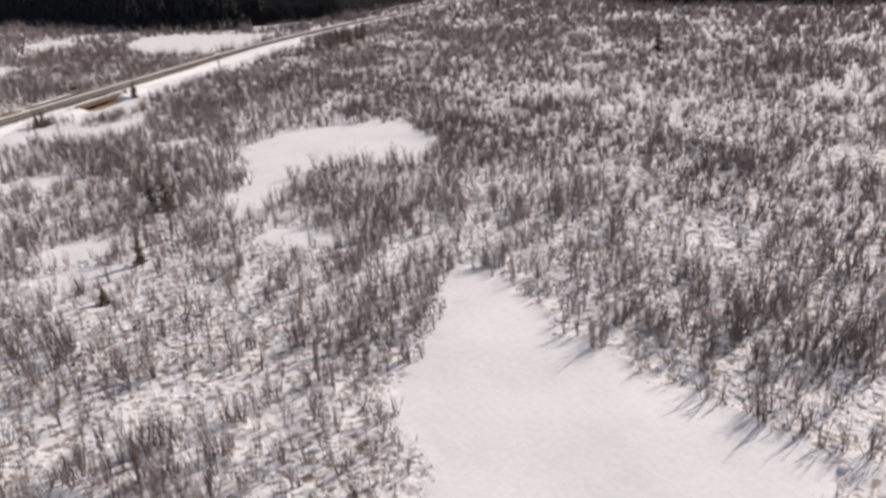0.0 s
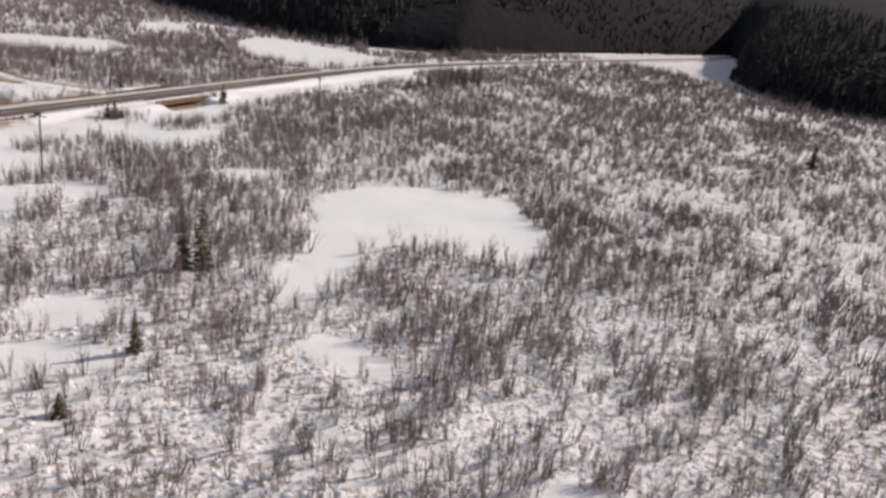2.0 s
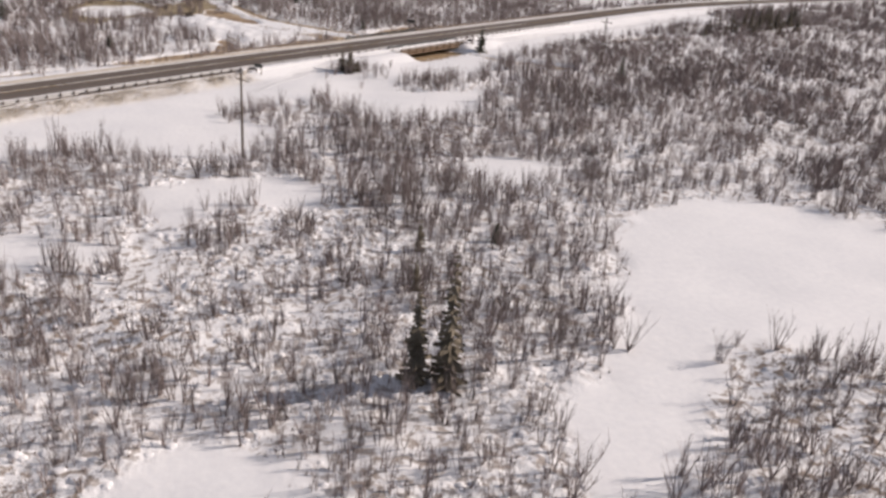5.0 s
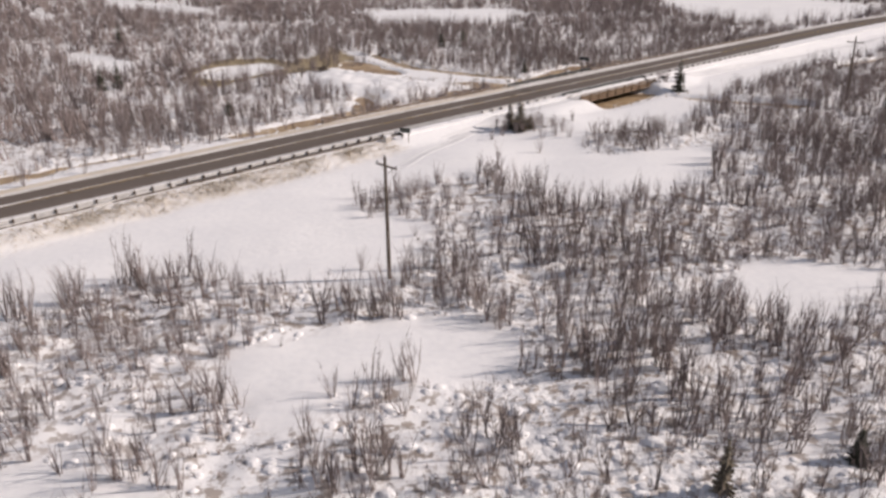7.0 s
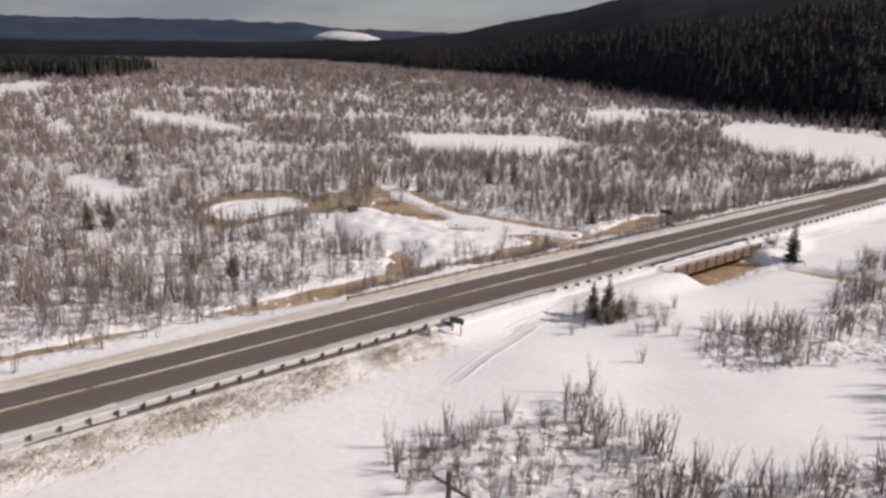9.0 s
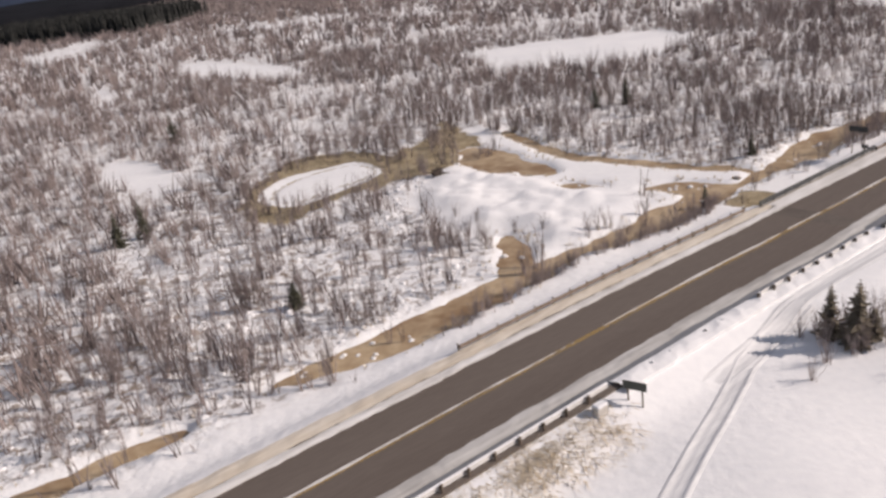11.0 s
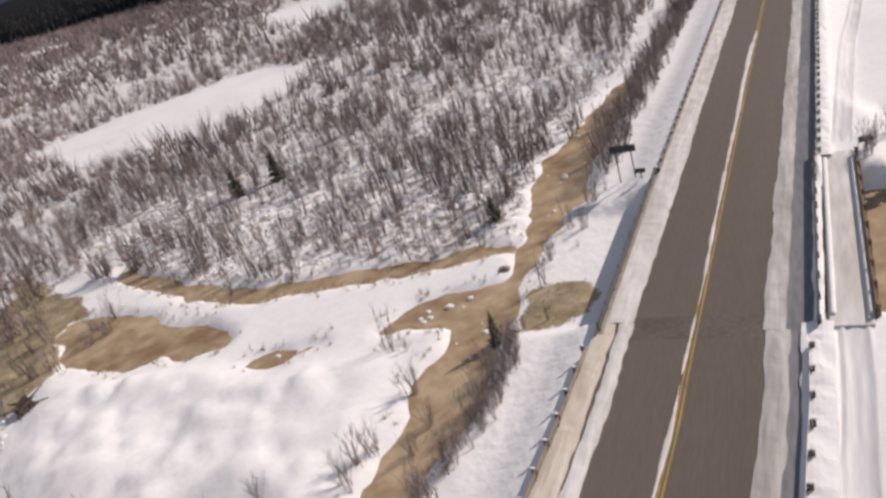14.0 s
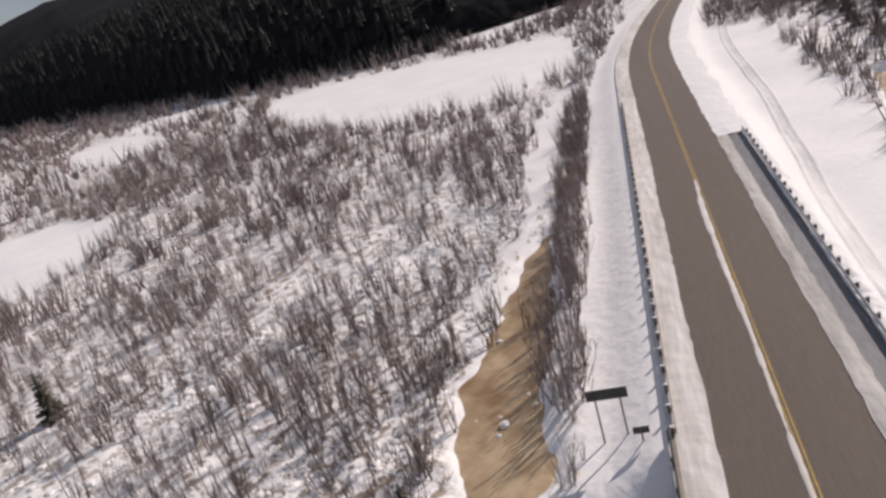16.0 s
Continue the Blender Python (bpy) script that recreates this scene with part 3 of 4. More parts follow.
def centre_snow(a0, a1):
    """A broken, uneven line of packed snow along the middle of the road, as one mesh."""
    a = np.arange(a0, a1, 0.22)
    w = 0.95 * np.clip(0.62 * vnoise(a, a * 0, 11, 90) + 0.25 * vnoise(a, a * 0, 1.6, 91) + 0.18 * vnoise(a, a * 0, 0.5, 92) - 0.24, 0, 0.6)
    drift = 0.08 + (vnoise(a, a * 0, 9, 93) - 0.5) * 0.25
    rows = []
    for f, up in ((-0.5, 0.0), (-0.2, 0.03), (0.15, 0.03), (0.5, 0.0)):
        x, y = place(a, drift + w * f)
        rows.append(np.stack([x, y, np.where(w > 0.015, ROAD_Z + 0.01 + up, ROAD_Z - 0.06)], 1))
    v = np.stack(rows, 1)
    i = np.arange(v.shape[0] * v.shape[1]).reshape(v.shape[:2])
    q = np.stack([i[:-1, :-1].ravel(), i[:-1, 1:].ravel(), i[1:, 1:].ravel(), i[1:, :-1].ravel()], 1)
    q = q[np.repeat((w[:-1] > 0.015) & (w[1:] > 0.015), 3)]
    ob = new("trim", mesh_np("trim", v.reshape(-1, 3), q[:, ::-1], PACKED, True))
    tagged(ob, "broken line of packed snow along the middle of the road", "snow", kind="structure")


centre_snow(-160, 62)


# ---- hills ----
def interp(v, pts):
    return np.interp(v, [p[0] for p in pts], [p[1] for p in pts])


EDGE = [(-180, 1200), (-60, 1250), (-13, 1250), (-8, 1080), (-4, 860), (3, 720), (9, 540), (16, 385), (25, 330), (30, 335), (35, 345), (40, 430), (44, 530), (48, 650), (51, 760), (53, 640), (56, 430), (60, 360), (66, 320), (80, 320), (110, 420), (150, 700), (180, 900)]
SKYLINE = [(-75, 0.1), (-14, 0.15), (-8, 0.45), (-4, 0.75), (-1, 1.0), (2, 1.75), (6, 2.45), (9, 3.05), (11, 3.4), (15, 3.25), (20, 4.0), (24, 4.45), (32, 4.6), (42, 4.3), (54, 3.5), (60, 3.5), (80, 3.0), (110, 2.0), (150, 0.6)]


def hill(name, mat, az0, az1, inner, outer, profile, label, eye=25, drop=-1.0, wobble=6.0, seed=60):
    """A wooded slope that rises from its foot to its skyline, in steps of azimuth and distance round the valley."""
    na, nr = int((az1 - az0) / 0.4) + 1, 40
    az = np.linspace(az0, az1, na)[:, None]
    t = np.linspace(0, 1, nr)[None, :]
    r0 = inner(az)
    r = r0 + (outer - r0) * t ** 1.6
    x, y = np.sin(np.radians(az)) * r, 30 + np.cos(np.radians(az)) * r
    top = eye + outer * np.tan(np.radians(profile(az)))
    z = -drop + (top + drop) * step(-0.25, 1.0, t ** 0.8) - (top + drop) * step(-0.25, 1.0, 0.0)
    z = z + (vnoise(x, y, 90, seed) - 0.5) * wobble * np.sqrt(t) + (vnoise(x, y, 25, seed + 1) - 0.5) * wobble * 0.5 * np.sqrt(t)
    i = np.arange(na * nr).reshape(na, nr)
    q = np.stack([i[:-1, :-1].ravel(), i[:-1, 1:].ravel(), i[1:, 1:].ravel(), i[1:, :-1].ravel()], 1)
    ob = new(name, mesh_np(name, np.stack([x.ravel(), y.ravel(), z.ravel()], 1), q[:, ::-1], mat, True))
    return tagged(ob, label, "hill", kind="structure")


hill("backdrop", SHADED_SLOPE, -75, 165, lambda a: interp(a, EDGE) + 12, 1600, lambda a: interp(a, SKYLINE), "hillside wooded with spruce above the snowy valley, its shade painted in near black")
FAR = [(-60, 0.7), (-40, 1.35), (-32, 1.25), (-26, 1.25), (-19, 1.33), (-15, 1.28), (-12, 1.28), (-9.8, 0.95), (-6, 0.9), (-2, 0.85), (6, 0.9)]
hill("backdrop", HAZED_HILL, -70, 8, lambda a: 1500 + 0 * a, 4200, lambda a: interp(a, FAR), "low wooded hills far across the valley, haze painted in as blue-grey", wobble=18, seed=66)
bm = bmesh.new()
bmesh.ops.create_icosphere(bm, subdivisions=4, radius=1.0)
for v in bm.verts:
    lump = 0.12 * noise.noise(v.co * 2.3)
    v.co = Vector((-263 + 74 * v.co.x - 16 * max(v.co.z, 0), 1750 + 55 * v.co.y, 31 + (21 + 21 * lump) * v.co.z))
tagged(part("backdrop", bm, BAREHILL, None), "bare snow-covered dome among the far hills", "hill", kind="structure")


# ---- bridges ----
def on_road(a, s, z, turn=0.0):
    x, y = place(a, s)
    return pose(float(x), float(y), z, 0, 0, ALONG + turn)


def thing(name, m, label, category, group="", kind=""):
    ob = new(name)
    ob.matrix_basis = m
    return tagged(ob, label, category, group, kind)


mid = (BRIDGE0 + BRIDGE1) / 2
span = BRIDGE1 - BRIDGE0 + 2
bridge = thing("road_bridge", on_road(mid, 0, 0), "low concrete road bridge over a frozen creek", "bridge")
part("deck", box(bmesh.new(), 0, -0.55, 0.72, span, 11.6, 0.62, bevel=0.04), CONCRETE, bridge)
for sgn in (-1, 1):
    part("abutment", box(bmesh.new(), sgn * (span / 2 - 0.4), 0, -0.2, 1.0, 12.2, 1.25, bevel=0.04), CONCRETE, bridge)
    part("kerb", box(bmesh.new(), 0, sgn * 6.12 - (1.15 if sgn > 0 else 0), 1.16, span, 0.3, 0.3, bevel=0.03), CONCRETE, bridge, "snow-dusted concrete kerb")
for sgn in (-1, 1):
    for zz in (1.52, 1.76):
        part("rail", box(bmesh.new(), 0, sgn * 6.2 - (1.15 if sgn > 0 else 0), zz, span, 0.09, 0.2, bevel=0.02), SIGNBACK, bridge, "dark steel bridge rail")
post_bm = bmesh.new()
box(post_bm, 0, 0, 0.28, 0.16, 0.16, 0.62, bevel=0.02)
first = part("rail_post", post_bm, SIGNBACK, bridge)
first.matrix_basis = pose(-span / 2 + 0.3, 5.09, 1.25)
for sgn in (-1, 1):
    for k in range(11):
        if sgn == 1 and k == 0:
            continue
        share("rail_post", first.data, bridge, pose(-span / 2 + 0.3 + k * (span - 0.6) / 10, sgn * 6.24 - (1.15 if sgn > 0 else 0), 1.25))

PA0, PA1 = 4.0, 24.6
foot = thing("foot_bridge", on_road((PA0 + PA1) / 2, -0.0, 0), "timber trail bridge with a snow-packed deck and open railing", "bridge")
L = PA1 - PA0
part("deck", box(bmesh.new(), 0, -7.7, 0.98, L, 2.3, 0.16, bevel=0.02), TIMBER, foot)
part("packed_snow", box(bmesh.new(), 0, -7.66, 1.1, L + 1.6, 2.1, 0.16, bevel=0.06), PACKED, foot, "packed snow on the deck")
for off in (-6.75, -7.75, -8.75):
    part("girder", box(bmesh.new(), 0, off, 0.62, L, 0.22, 0.55, bevel=0.02), TIMBER, foot)
for sgn in (-1, 1):
    part("sill", box(bmesh.new(), sgn * (L / 2 - 1.4), -7.75, -0.15, 0.6, 2.2, 1.0, bevel=0.04), TIMBER, foot)
post_bm = bmesh.new()
box(post_bm, 0, 0, 0.12, 0.17, 0.17, 1.28, bevel=0.015)
box(post_bm, 0, 0, 0.775, 0.18, 0.18, 0.03)
pm = part("post", post_bm, TIMBER, foot)
pm.matrix_basis = pose(-L / 2 + 0.25, -8.92, 0.95)
for k in range(1, 10):
    share("post", pm.data, foot, pose(-L / 2 + 0.25 + k * (L - 0.5) / 9, -8.92, 0.95))
for zz, hh in ((1.64, 0.12), (1.44, 0.06)):
    part("handrail", box(bmesh.new(), 0, -8.8, zz, L, 0.07, hh, bevel=0.01), TIMBER, foot)
part("kerb_beam", box(bmesh.new(), 0, -8.84, 1.26, L, 0.2, 0.24, bevel=0.02), TIMBER, foot)
part("snow_ridge", box(bmesh.new(), 0, -8.6, 1.2, L - 0.4, 0.28, 0.2, bevel=0.08), SNOW, foot, "ridge of snow along the railing")
part("snow_ridge", box(bmesh.new(), 0, -6.85, 1.2, L - 0.4, 0.3, 0.22, bevel=0.09), SNOW, foot, "ridge of snow along the deck's edge")


# ---- the trail beside the road ----
def trail(line, seed):
    a = np.arange(line[0][0], line[-1][0], 0.7)
    mid_s = interp(a, line) + (vnoise(a, a * 0, 12, seed) - 0.5) * 0.5
    rise = step(0, 6, a - a[0])
    v = []
    for off, up in ((-0.98, -0.12), (-0.66, 0.06), (-0.54, 0.08), (-0.42, -0.03), (-0.1, 0.03), (0.1, 0.03), (0.42, -0.03), (0.54, 0.08), (0.66, 0.06), (0.98, -0.12)):
        x, y = place(a, mid_s + off)
        v.append(np.stack([x, y, land(x, y) + up * rise - 0.08 * (1 - rise) + 0.03], 1))
    v = np.stack(v, 1)
    i = np.arange(v.shape[0] * v.shape[1]).reshape(v.shape[:2])
    q = np.stack([i[:-1, :-1].ravel(), i[:-1, 1:].ravel(), i[1:, 1:].ravel(), i[1:, :-1].ravel()], 1)
    ob = new("pavement", mesh_np("pavement", v.reshape(-1, 3), q[:, ::-1], TRACK, True))
    tagged(ob, "packed snow-machine trail with two ridged tracks", "trail", kind="structure")


trail([(-40, 15.9), (-34.6, 14.2), (-27, 11.7), (-21, 9.6), (-14, 8.4), (-6, 7.8), (PA0, 7.75)], 70)
trail([(PA1, 7.75), (34, 8.2), (48, 8.8), (70, 10.2), (95, 12.0), (150, 13)], 72)
trail([(-27, 9.4), (-24, 9.2), (-12, 8.3)], 73)


# ---- guardrails ----
def w_beam(length):
    """A W-shaped steel beam along x."""
    bm = bmesh.new()
    prof = [(0.0, -0.155), (0.045, -0.12), (0.045, -0.06), (0.0, 0.0), (0.045, 0.06), (0.045, 0.12), (0.0, 0.155)]
    rows = []
    for xx in (-length / 2, length / 2):
        rows.append([bm.verts.new((xx, p - 0.012, z)) for p, z in prof] + [bm.verts.new((xx, p - 0.030, z)) for p, z in reversed(prof)])
    k = len(rows[0])
    for j in range(k):
        bm.faces.new((rows[0][j], rows[0][(j + 1) % k], rows[1][(j + 1) % k], rows[1][j]))
    bm.faces.new(rows[0][::-1])
    bm.faces.new(rows[1])
    return bm


def guardrail(a0, a1, s, face, top, label, beams=True, caps=True, steel=STEEL):
    g = thing("guardrail", on_road(a0, s, 0), label, "guardrail", "guardrails along the road")
    n = int((a1 - a0) / 1.9)
    beam = post = None
    for k in range(n + 1):
        x0, y0 = place(a0, s)
        x, y = place(a0 + 1.9 * k, s)
        loc = pose(0, 0, 0, 0, 0, -ALONG) @ Vector((float(x - x0), float(y - y0), 0))
        x2, y2 = place(a0 + 1.9 * k + 1.0, s)
        turn = math.degrees(math.atan2(float(y2 - y), float(x2 - x))) - ALONG
        m = pose(loc.x, loc.y + face * -0.12, 0, 0, 0, turn)
        if post is None:
            bm = bmesh.new()
            box(bm, 0, 0, top - 0.45, 0.13, 0.15, 1.1, bevel=0.015)
            box(bm, 0, face * 0.14, top - 0.12, 0.15, 0.1, 0.3, bevel=0.01)
            bm2 = bmesh.new()
            box(bm2, 0, -face * 0.02, top + 0.13, 0.17, 0.24, 0.07, bevel=0.03)
            post = part("post", bm, WOOD, g)
            cap = part("snow_cap", bm2, SNOW, post, "cap of snow") if caps else bm2.free()
            post.matrix_basis = m
        else:
            o = share("post", post.data, g, m)
            if cap:
                share("snow_cap", cap.data, o, Matrix())
        if beams and k % 2 == 0 and k < n:
            mb = pose(loc.x + 1.9, loc.y + face * 0.06, top - 0.12, 0, 0, turn) @ Matrix.Diagonal((1, face, 1, 1))
            if beam is None:
                beam = part("beam", w_beam(3.82), steel, g)
                beam.matrix_basis = mb
                ridge = None if caps else part("snow_ridge", box(bmesh.new(), 0, 0.01, 0.17, 3.8, 0.17, 0.07, bevel=0.025), SNOW, beam, "ridge of snow on the beam")
            else:
                o = share("beam", beam.data, g, mb)
                if ridge:
                    share("snow_ridge", ridge.data, o, Matrix())


guardrail(-33, BRIDGE0 - 1, -5.3, -1, 1.64, "brown weathered steel guardrail on posts capped with snow", steel=RUSTY)
guardrail(BRIDGE1 + 1, 98, -4.9, -1, 1.64, "brown weathered steel guardrail on posts capped with snow", steel=RUSTY)
guardrail(-110, -31, 6.0, 1, 1.58, "galvanised guardrail topped with snow above a grassy bank", caps=False)
guardrail(-28, -15, 6.0, 1, 1.25, "guardrail posts buried to their tips in ploughed snow", beams=False)
guardrail(-14, BRIDGE0 - 1, 5.95, 1, 1.6, "galvanised guardrail with a bank of snow against it")
guardrail(BRIDGE1 + 1, 74, 6.35, 1, 1.75, "galvanised guardrail with a bank of snow against it")


# ---- signs ----
def sign(a, s, w, h, foot_z, top_z, face_turn, mat, label, legs=2):
    g = thing("road_sign", on_road(a, s, 0, face_turn), label, "sign")
    bm = bmesh.new()
    box(bm, 0, 0, top_z - h / 2, 0.03, w, h, bevel=0.008)
    part("panel", bm, mat, g)
    for k in range(legs):
        yy = (k - (legs - 1) / 2) * w * 0.6
        part("leg", box(bmesh.new(), 0.06, yy, (foot_z + top_z) / 2 - 0.1, 0.09, 0.09, top_z - foot_z, bevel=0.01), WOOD, g)
    return g


sign(26.8, -7.9, 2.1, 0.62, -0.6, 3.25, 0, SIGNBACK, "dark back of a wide road sign on two posts")
sign(-29.9, 7.85, 1.5, 0.6, -0.2, 2.3, 20, SIGNGREEN, "small dark grey-green road sign on two posts in the snow")
sign(25.8, 9.4, 0.9, 0.45, -0.3, 1.9, 0, SIGNBACK, "small dark marker panel at the trail bridge's end", 1)
sign(25.6, -6.5, 0.8, 0.4, -0.3, 1.6, 0, SIGNBACK, "small dark marker panel at the road bridge's end", 1)
end = thing("guardrail_end_box", on_road(-32.3, 7.2, 0.0), "pale weathered end box of the guardrail, capped with snow", "guardrail end")
part("body", box(bmesh.new(), 0, 0, 0.85, 0.9, 0.5, 1.3, bevel=0.04), PALE, end)
part("snow_cap", box(bmesh.new(), 0, 0, 1.58, 0.95, 0.6, 0.2, bevel=0.08), SNOW, end)


# ---- utility poles ----
def utility_pole(x, y, height, turn, lean=0.0):
    g = thing("utility_pole", pose(x, y, float(land(x, y)) - 0.1, 0, lean, turn), "weathered wooden utility pole with one crossarm", "utility pole", "power line poles")
    part("shaft", rod(bmesh.new(), (0, 0, -0.3), (0, 0, height), 0.17, 0.11, 10), WOOD, g)
    part("crossarm", box(bmesh.new(), 0, 0.14, height - 0.75, 2.4, 0.1, 0.13, bevel=0.012), WOOD, g)
    for sx in (-1, 1):
        bm = rod(bmesh.new(), (sx * 0.75, 0.17, height - 0.8), (0, 0.15, height - 1.45), 0.022, 0.022, 6)
        part("brace", bm, STEEL, g)
    for xx, zz in ((-1.1, height - 0.6), (1.1, height - 0.6), (0, height + 0.08)):
        bm = rod(bmesh.new(), (xx, 0.14 if xx else 0, zz - 0.1), (xx, 0.14 if xx else 0, zz + 0.1), 0.05, 0.035, 8)
        rod(bm, (xx, 0.14 if xx else 0, zz), (xx, 0.14 if xx else 0, zz + 0.04), 0.08, 0.08, 8)
        part("insulator", bm, GLASSY, g)
    return g


POLE_TURN = ALONG - 90
utility_pole(-4.25, 57.75, 10.0, POLE_TURN)
utility_pole(62.3, 122.5, 9.6, POLE_TURN, -1.0)
utility_pole(128, 186, 9.6, POLE_TURN)


# ---- spruces ----
def spruce_arrays(h, spread, seed, tiers=None, fans=7, sparse=0.0):
    """Crown of a narrow spruce: whorls of drooping, tapering sprays made of small needle blades."""
    r = random.Random(seed)
    v, f = [], []
    tiers = tiers or int(h * 3.2)
    for k in range(tiers):
        t = k / (tiers - 1)
        z = h * (0.06 + 0.93 * t)
        reach = spread * (1 - t) ** 0.75 * r.uniform(0.75, 1.15) + 0.08
        for j in range(fans):
            if r.random() < sparse:
                continue
            an = 2 * math.pi * (j + r.uniform(-0.35, 0.35)) / fans + k * 0.9
            l = reach * r.uniform(0.65, 1.15)
            ca, sa = math.cos(an), math.sin(an)
            n = 3
            prev = None
            for q in range(n + 1):
                u = q / n
                d, w = l * u, 0.34 * l * (1 - u) ** 0.7 * (0.5 + 0.5 * min(u * 3, 1)) + 0.03
                dz = -0.55 * l * u + 0.28 * l * u * u + r.uniform(-0.03, 0.03)
                p = (ca * d, sa * d, z + dz)
                a2 = (p[0] - sa * w, p[1] + ca * w, p[2] - 0.10 * l - 0.04)
                b2 = (p[0] + sa * w, p[1] - ca * w, p[2] - 0.10 * l - 0.04)
                i = len(v)
                v += [p, a2, b2]
                if prev is not None:
                    f += [(prev, i, i + 1), (prev, i + 1, prev + 1), (prev, prev + 2, i + 2), (prev, i + 2, i)]
                prev = i
    return np.array(v), np.array(f)


SPRUCE = {}


def spruce(x, y, h, spread, seed, label="dark green spruce standing in the snow", mat=NEEDLE_NEAR):
    key = seed % 7 if mat is NEEDLE_NEAR else 20 + seed % 3
    if key not in SPRUCE:
        SPRUCE[key] = mesh_np("crown", *spruce_arrays(6.0, 1.25, 100 + key, fans=8, sparse=0.06 + 0.025 * (key % 20)), mat)
        bm = rod(bmesh.new(), (0, 0, -0.3), (0, 0, 5.7), 0.10, 0.02, 7)
        me = bpy.data.meshes.new("trunk")
        bm.to_mesh(me)
        bm.free()
        me.materials.append(BARK)
        SPRUCE[key, "t"] = me
    k = h / 6.0
    g = thing("spruce_tree", pose(x, y, float(land(x, y)), 0, 0, seed * 47) @ Matrix.Diagonal((spread / 1.25, spread / 1.25, k, 1)), label, "tree", "spruce trees")
    share("trunk", SPRUCE[key, "t"], g, Matrix())
    share("crown", SPRUCE[key], g, Matrix())
    return g


NEAR_SPRUCES = [
    (39.2, 132.2, 5.6, 1.25),
    (176, 58.5, 8.5, 2.2), (5.3, 190.2, 4.6, 1.3), (0.2, 190.4, 4.0, 1.1), (7.2, 137.2, 2.6, 0.6), (15.9, 153.4, 2.8, 0.7)]
VALLEY_SPRUCES = [
    (-78, 199.6, 6.0, 1.4), (-59, 140, 4.5, 1.0), (-57, 142.5, 5.0, 1.0), (21.1, 33.9, 2.2, 0.7), (-31.9, 119.6, 2.6, 1.0), (232, 160, 8.0, 1.7),
    (62, 110, 5.5, 1.1), (264, 248, 10.0, 2.0), (270, 251, 6.0, 1.5), (66, 275, 8, 0.7)]
ROADSIDE_STAND = [
    (146, 206, 9, 1.9), (141, 201, 8, 1.8), (136, 197, 8.5, 1.8), (131, 192, 7.5, 1.6), (150, 211, 8, 1.8), (125, 188, 7, 1.6),
    (119, 184, 6.5, 1.5), (138, 190, 8, 1.8), (145, 198, 9, 1.8), (113, 178, 6, 1.4), (128, 183, 7, 1.6), (152, 203, 9, 1.9),
    (122, 180, 6, 1.5), (133, 187, 8, 1.7), (142, 193, 8, 1.7), (117, 176, 5, 1.3), (149, 198, 9, 1.9), (158, 210, 9, 1.9),
    (109, 172, 5, 1.2), (126, 177, 7, 1.5), (137, 182, 8, 1.7), (147, 190, 9, 1.9)]
IN_THICKET = [(12.4, 9.8, 10.4, 1.35), (10.3, 10.3, 7.6, 1.2), (2.7, -11.2, 4.6, 0.85), (-3.9, -21, 2.2, 0.9), (13.4, 31.6, 3.4, 0.62), (12.0, 23.5, 2.8, 0.6)]
ON_BANK = [(10.6, 105.6, 4.6, 1.4), (9.3, 106.9, 3.9, 1.05), (11.9, 106.3, 2.0, 0.9)]
for i, (x, y, h, w) in enumerate(IN_THICKET):
    spruce(x, y, h, w, i, "sparse brownish-green spruce among the bare willows", NEEDLE_BROWN)
for i, (x, y, h, w) in enumerate(ON_BANK):
    spruce(x, y, h, w, i, "brownish-green spruce on a snowy mound", NEEDLE_BROWN)
for i, (x, y, h, w) in enumerate(NEAR_SPRUCES + VALLEY_SPRUCES):
    spruce(x, y, h, w, i)


for i, (x, y, h, w) in enumerate(ROADSIDE_STAND):
    spruce(x, y, h * 0.7, w * 0.85, i, "brownish-green spruce in a roadside stand", NEEDLE_BROWN)


def joined(name, mat, base, spots, label, category):
    """One sheet of many: the given shapes, each turned, scaled and set down at its spots (shape, x, y, z, turn, width, height)."""
    vs, fs, n = [], [], 0
    spots = np.asarray(spots, float)
    for k, (v, f) in enumerate(base):
        sel = spots[spots[:, 0] == k]
        if not len(sel):
            continue
        c, s = np.cos(sel[:, 4]), np.sin(sel[:, 4])
        x = (v[None, :, 0] * c[:, None] - v[None, :, 1] * s[:, None]) * sel[:, 5:6] + sel[:, 1:2]
        y = (v[None, :, 0] * s[:, None] + v[None, :, 1] * c[:, None]) * sel[:, 5:6] + sel[:, 2:3]
        z = v[None, :, 2] * sel[:, 6:7] + sel[:, 3:4]
        vs.append(np.stack([x, y, z], -1).reshape(-1, 3))
        fs.append((f[None] + (np.arange(len(sel)) * len(v))[:, None, None] + n).reshape(-1, 3))
        n += len(sel) * len(v)
    ob = new(name, mesh_np(name, np.concatenate(vs), np.concatenate(fs), mat))
    return tagged(ob, label, category, kind="stuff")


# ---- dark spruce woods at the foot of the hills ----
rng = np.random.default_rng(11)


def cone_tree(seed):
    r = random.Random(seed)
    v, f = [], []
    for k in range(5):
        z, w = 0.12 + 0.17 * k, 0.20 * (1 - k / 5.4)
        i = len(v)
        v.append((0, 0, z + 0.26))
        for j in range(5):
            an = 2 * math.pi * j / 5 + k * 0.7
            q = w * r.uniform(0.75, 1.2)
            v.append((math.cos(an) * q, math.sin(an) * q, z + r.uniform(-0.03, 0.03)))
        f += [(i, i + 1 + j, i + 1 + (j + 1) % 5) for j in range(5)]
    return np.array(v), np.array(f)


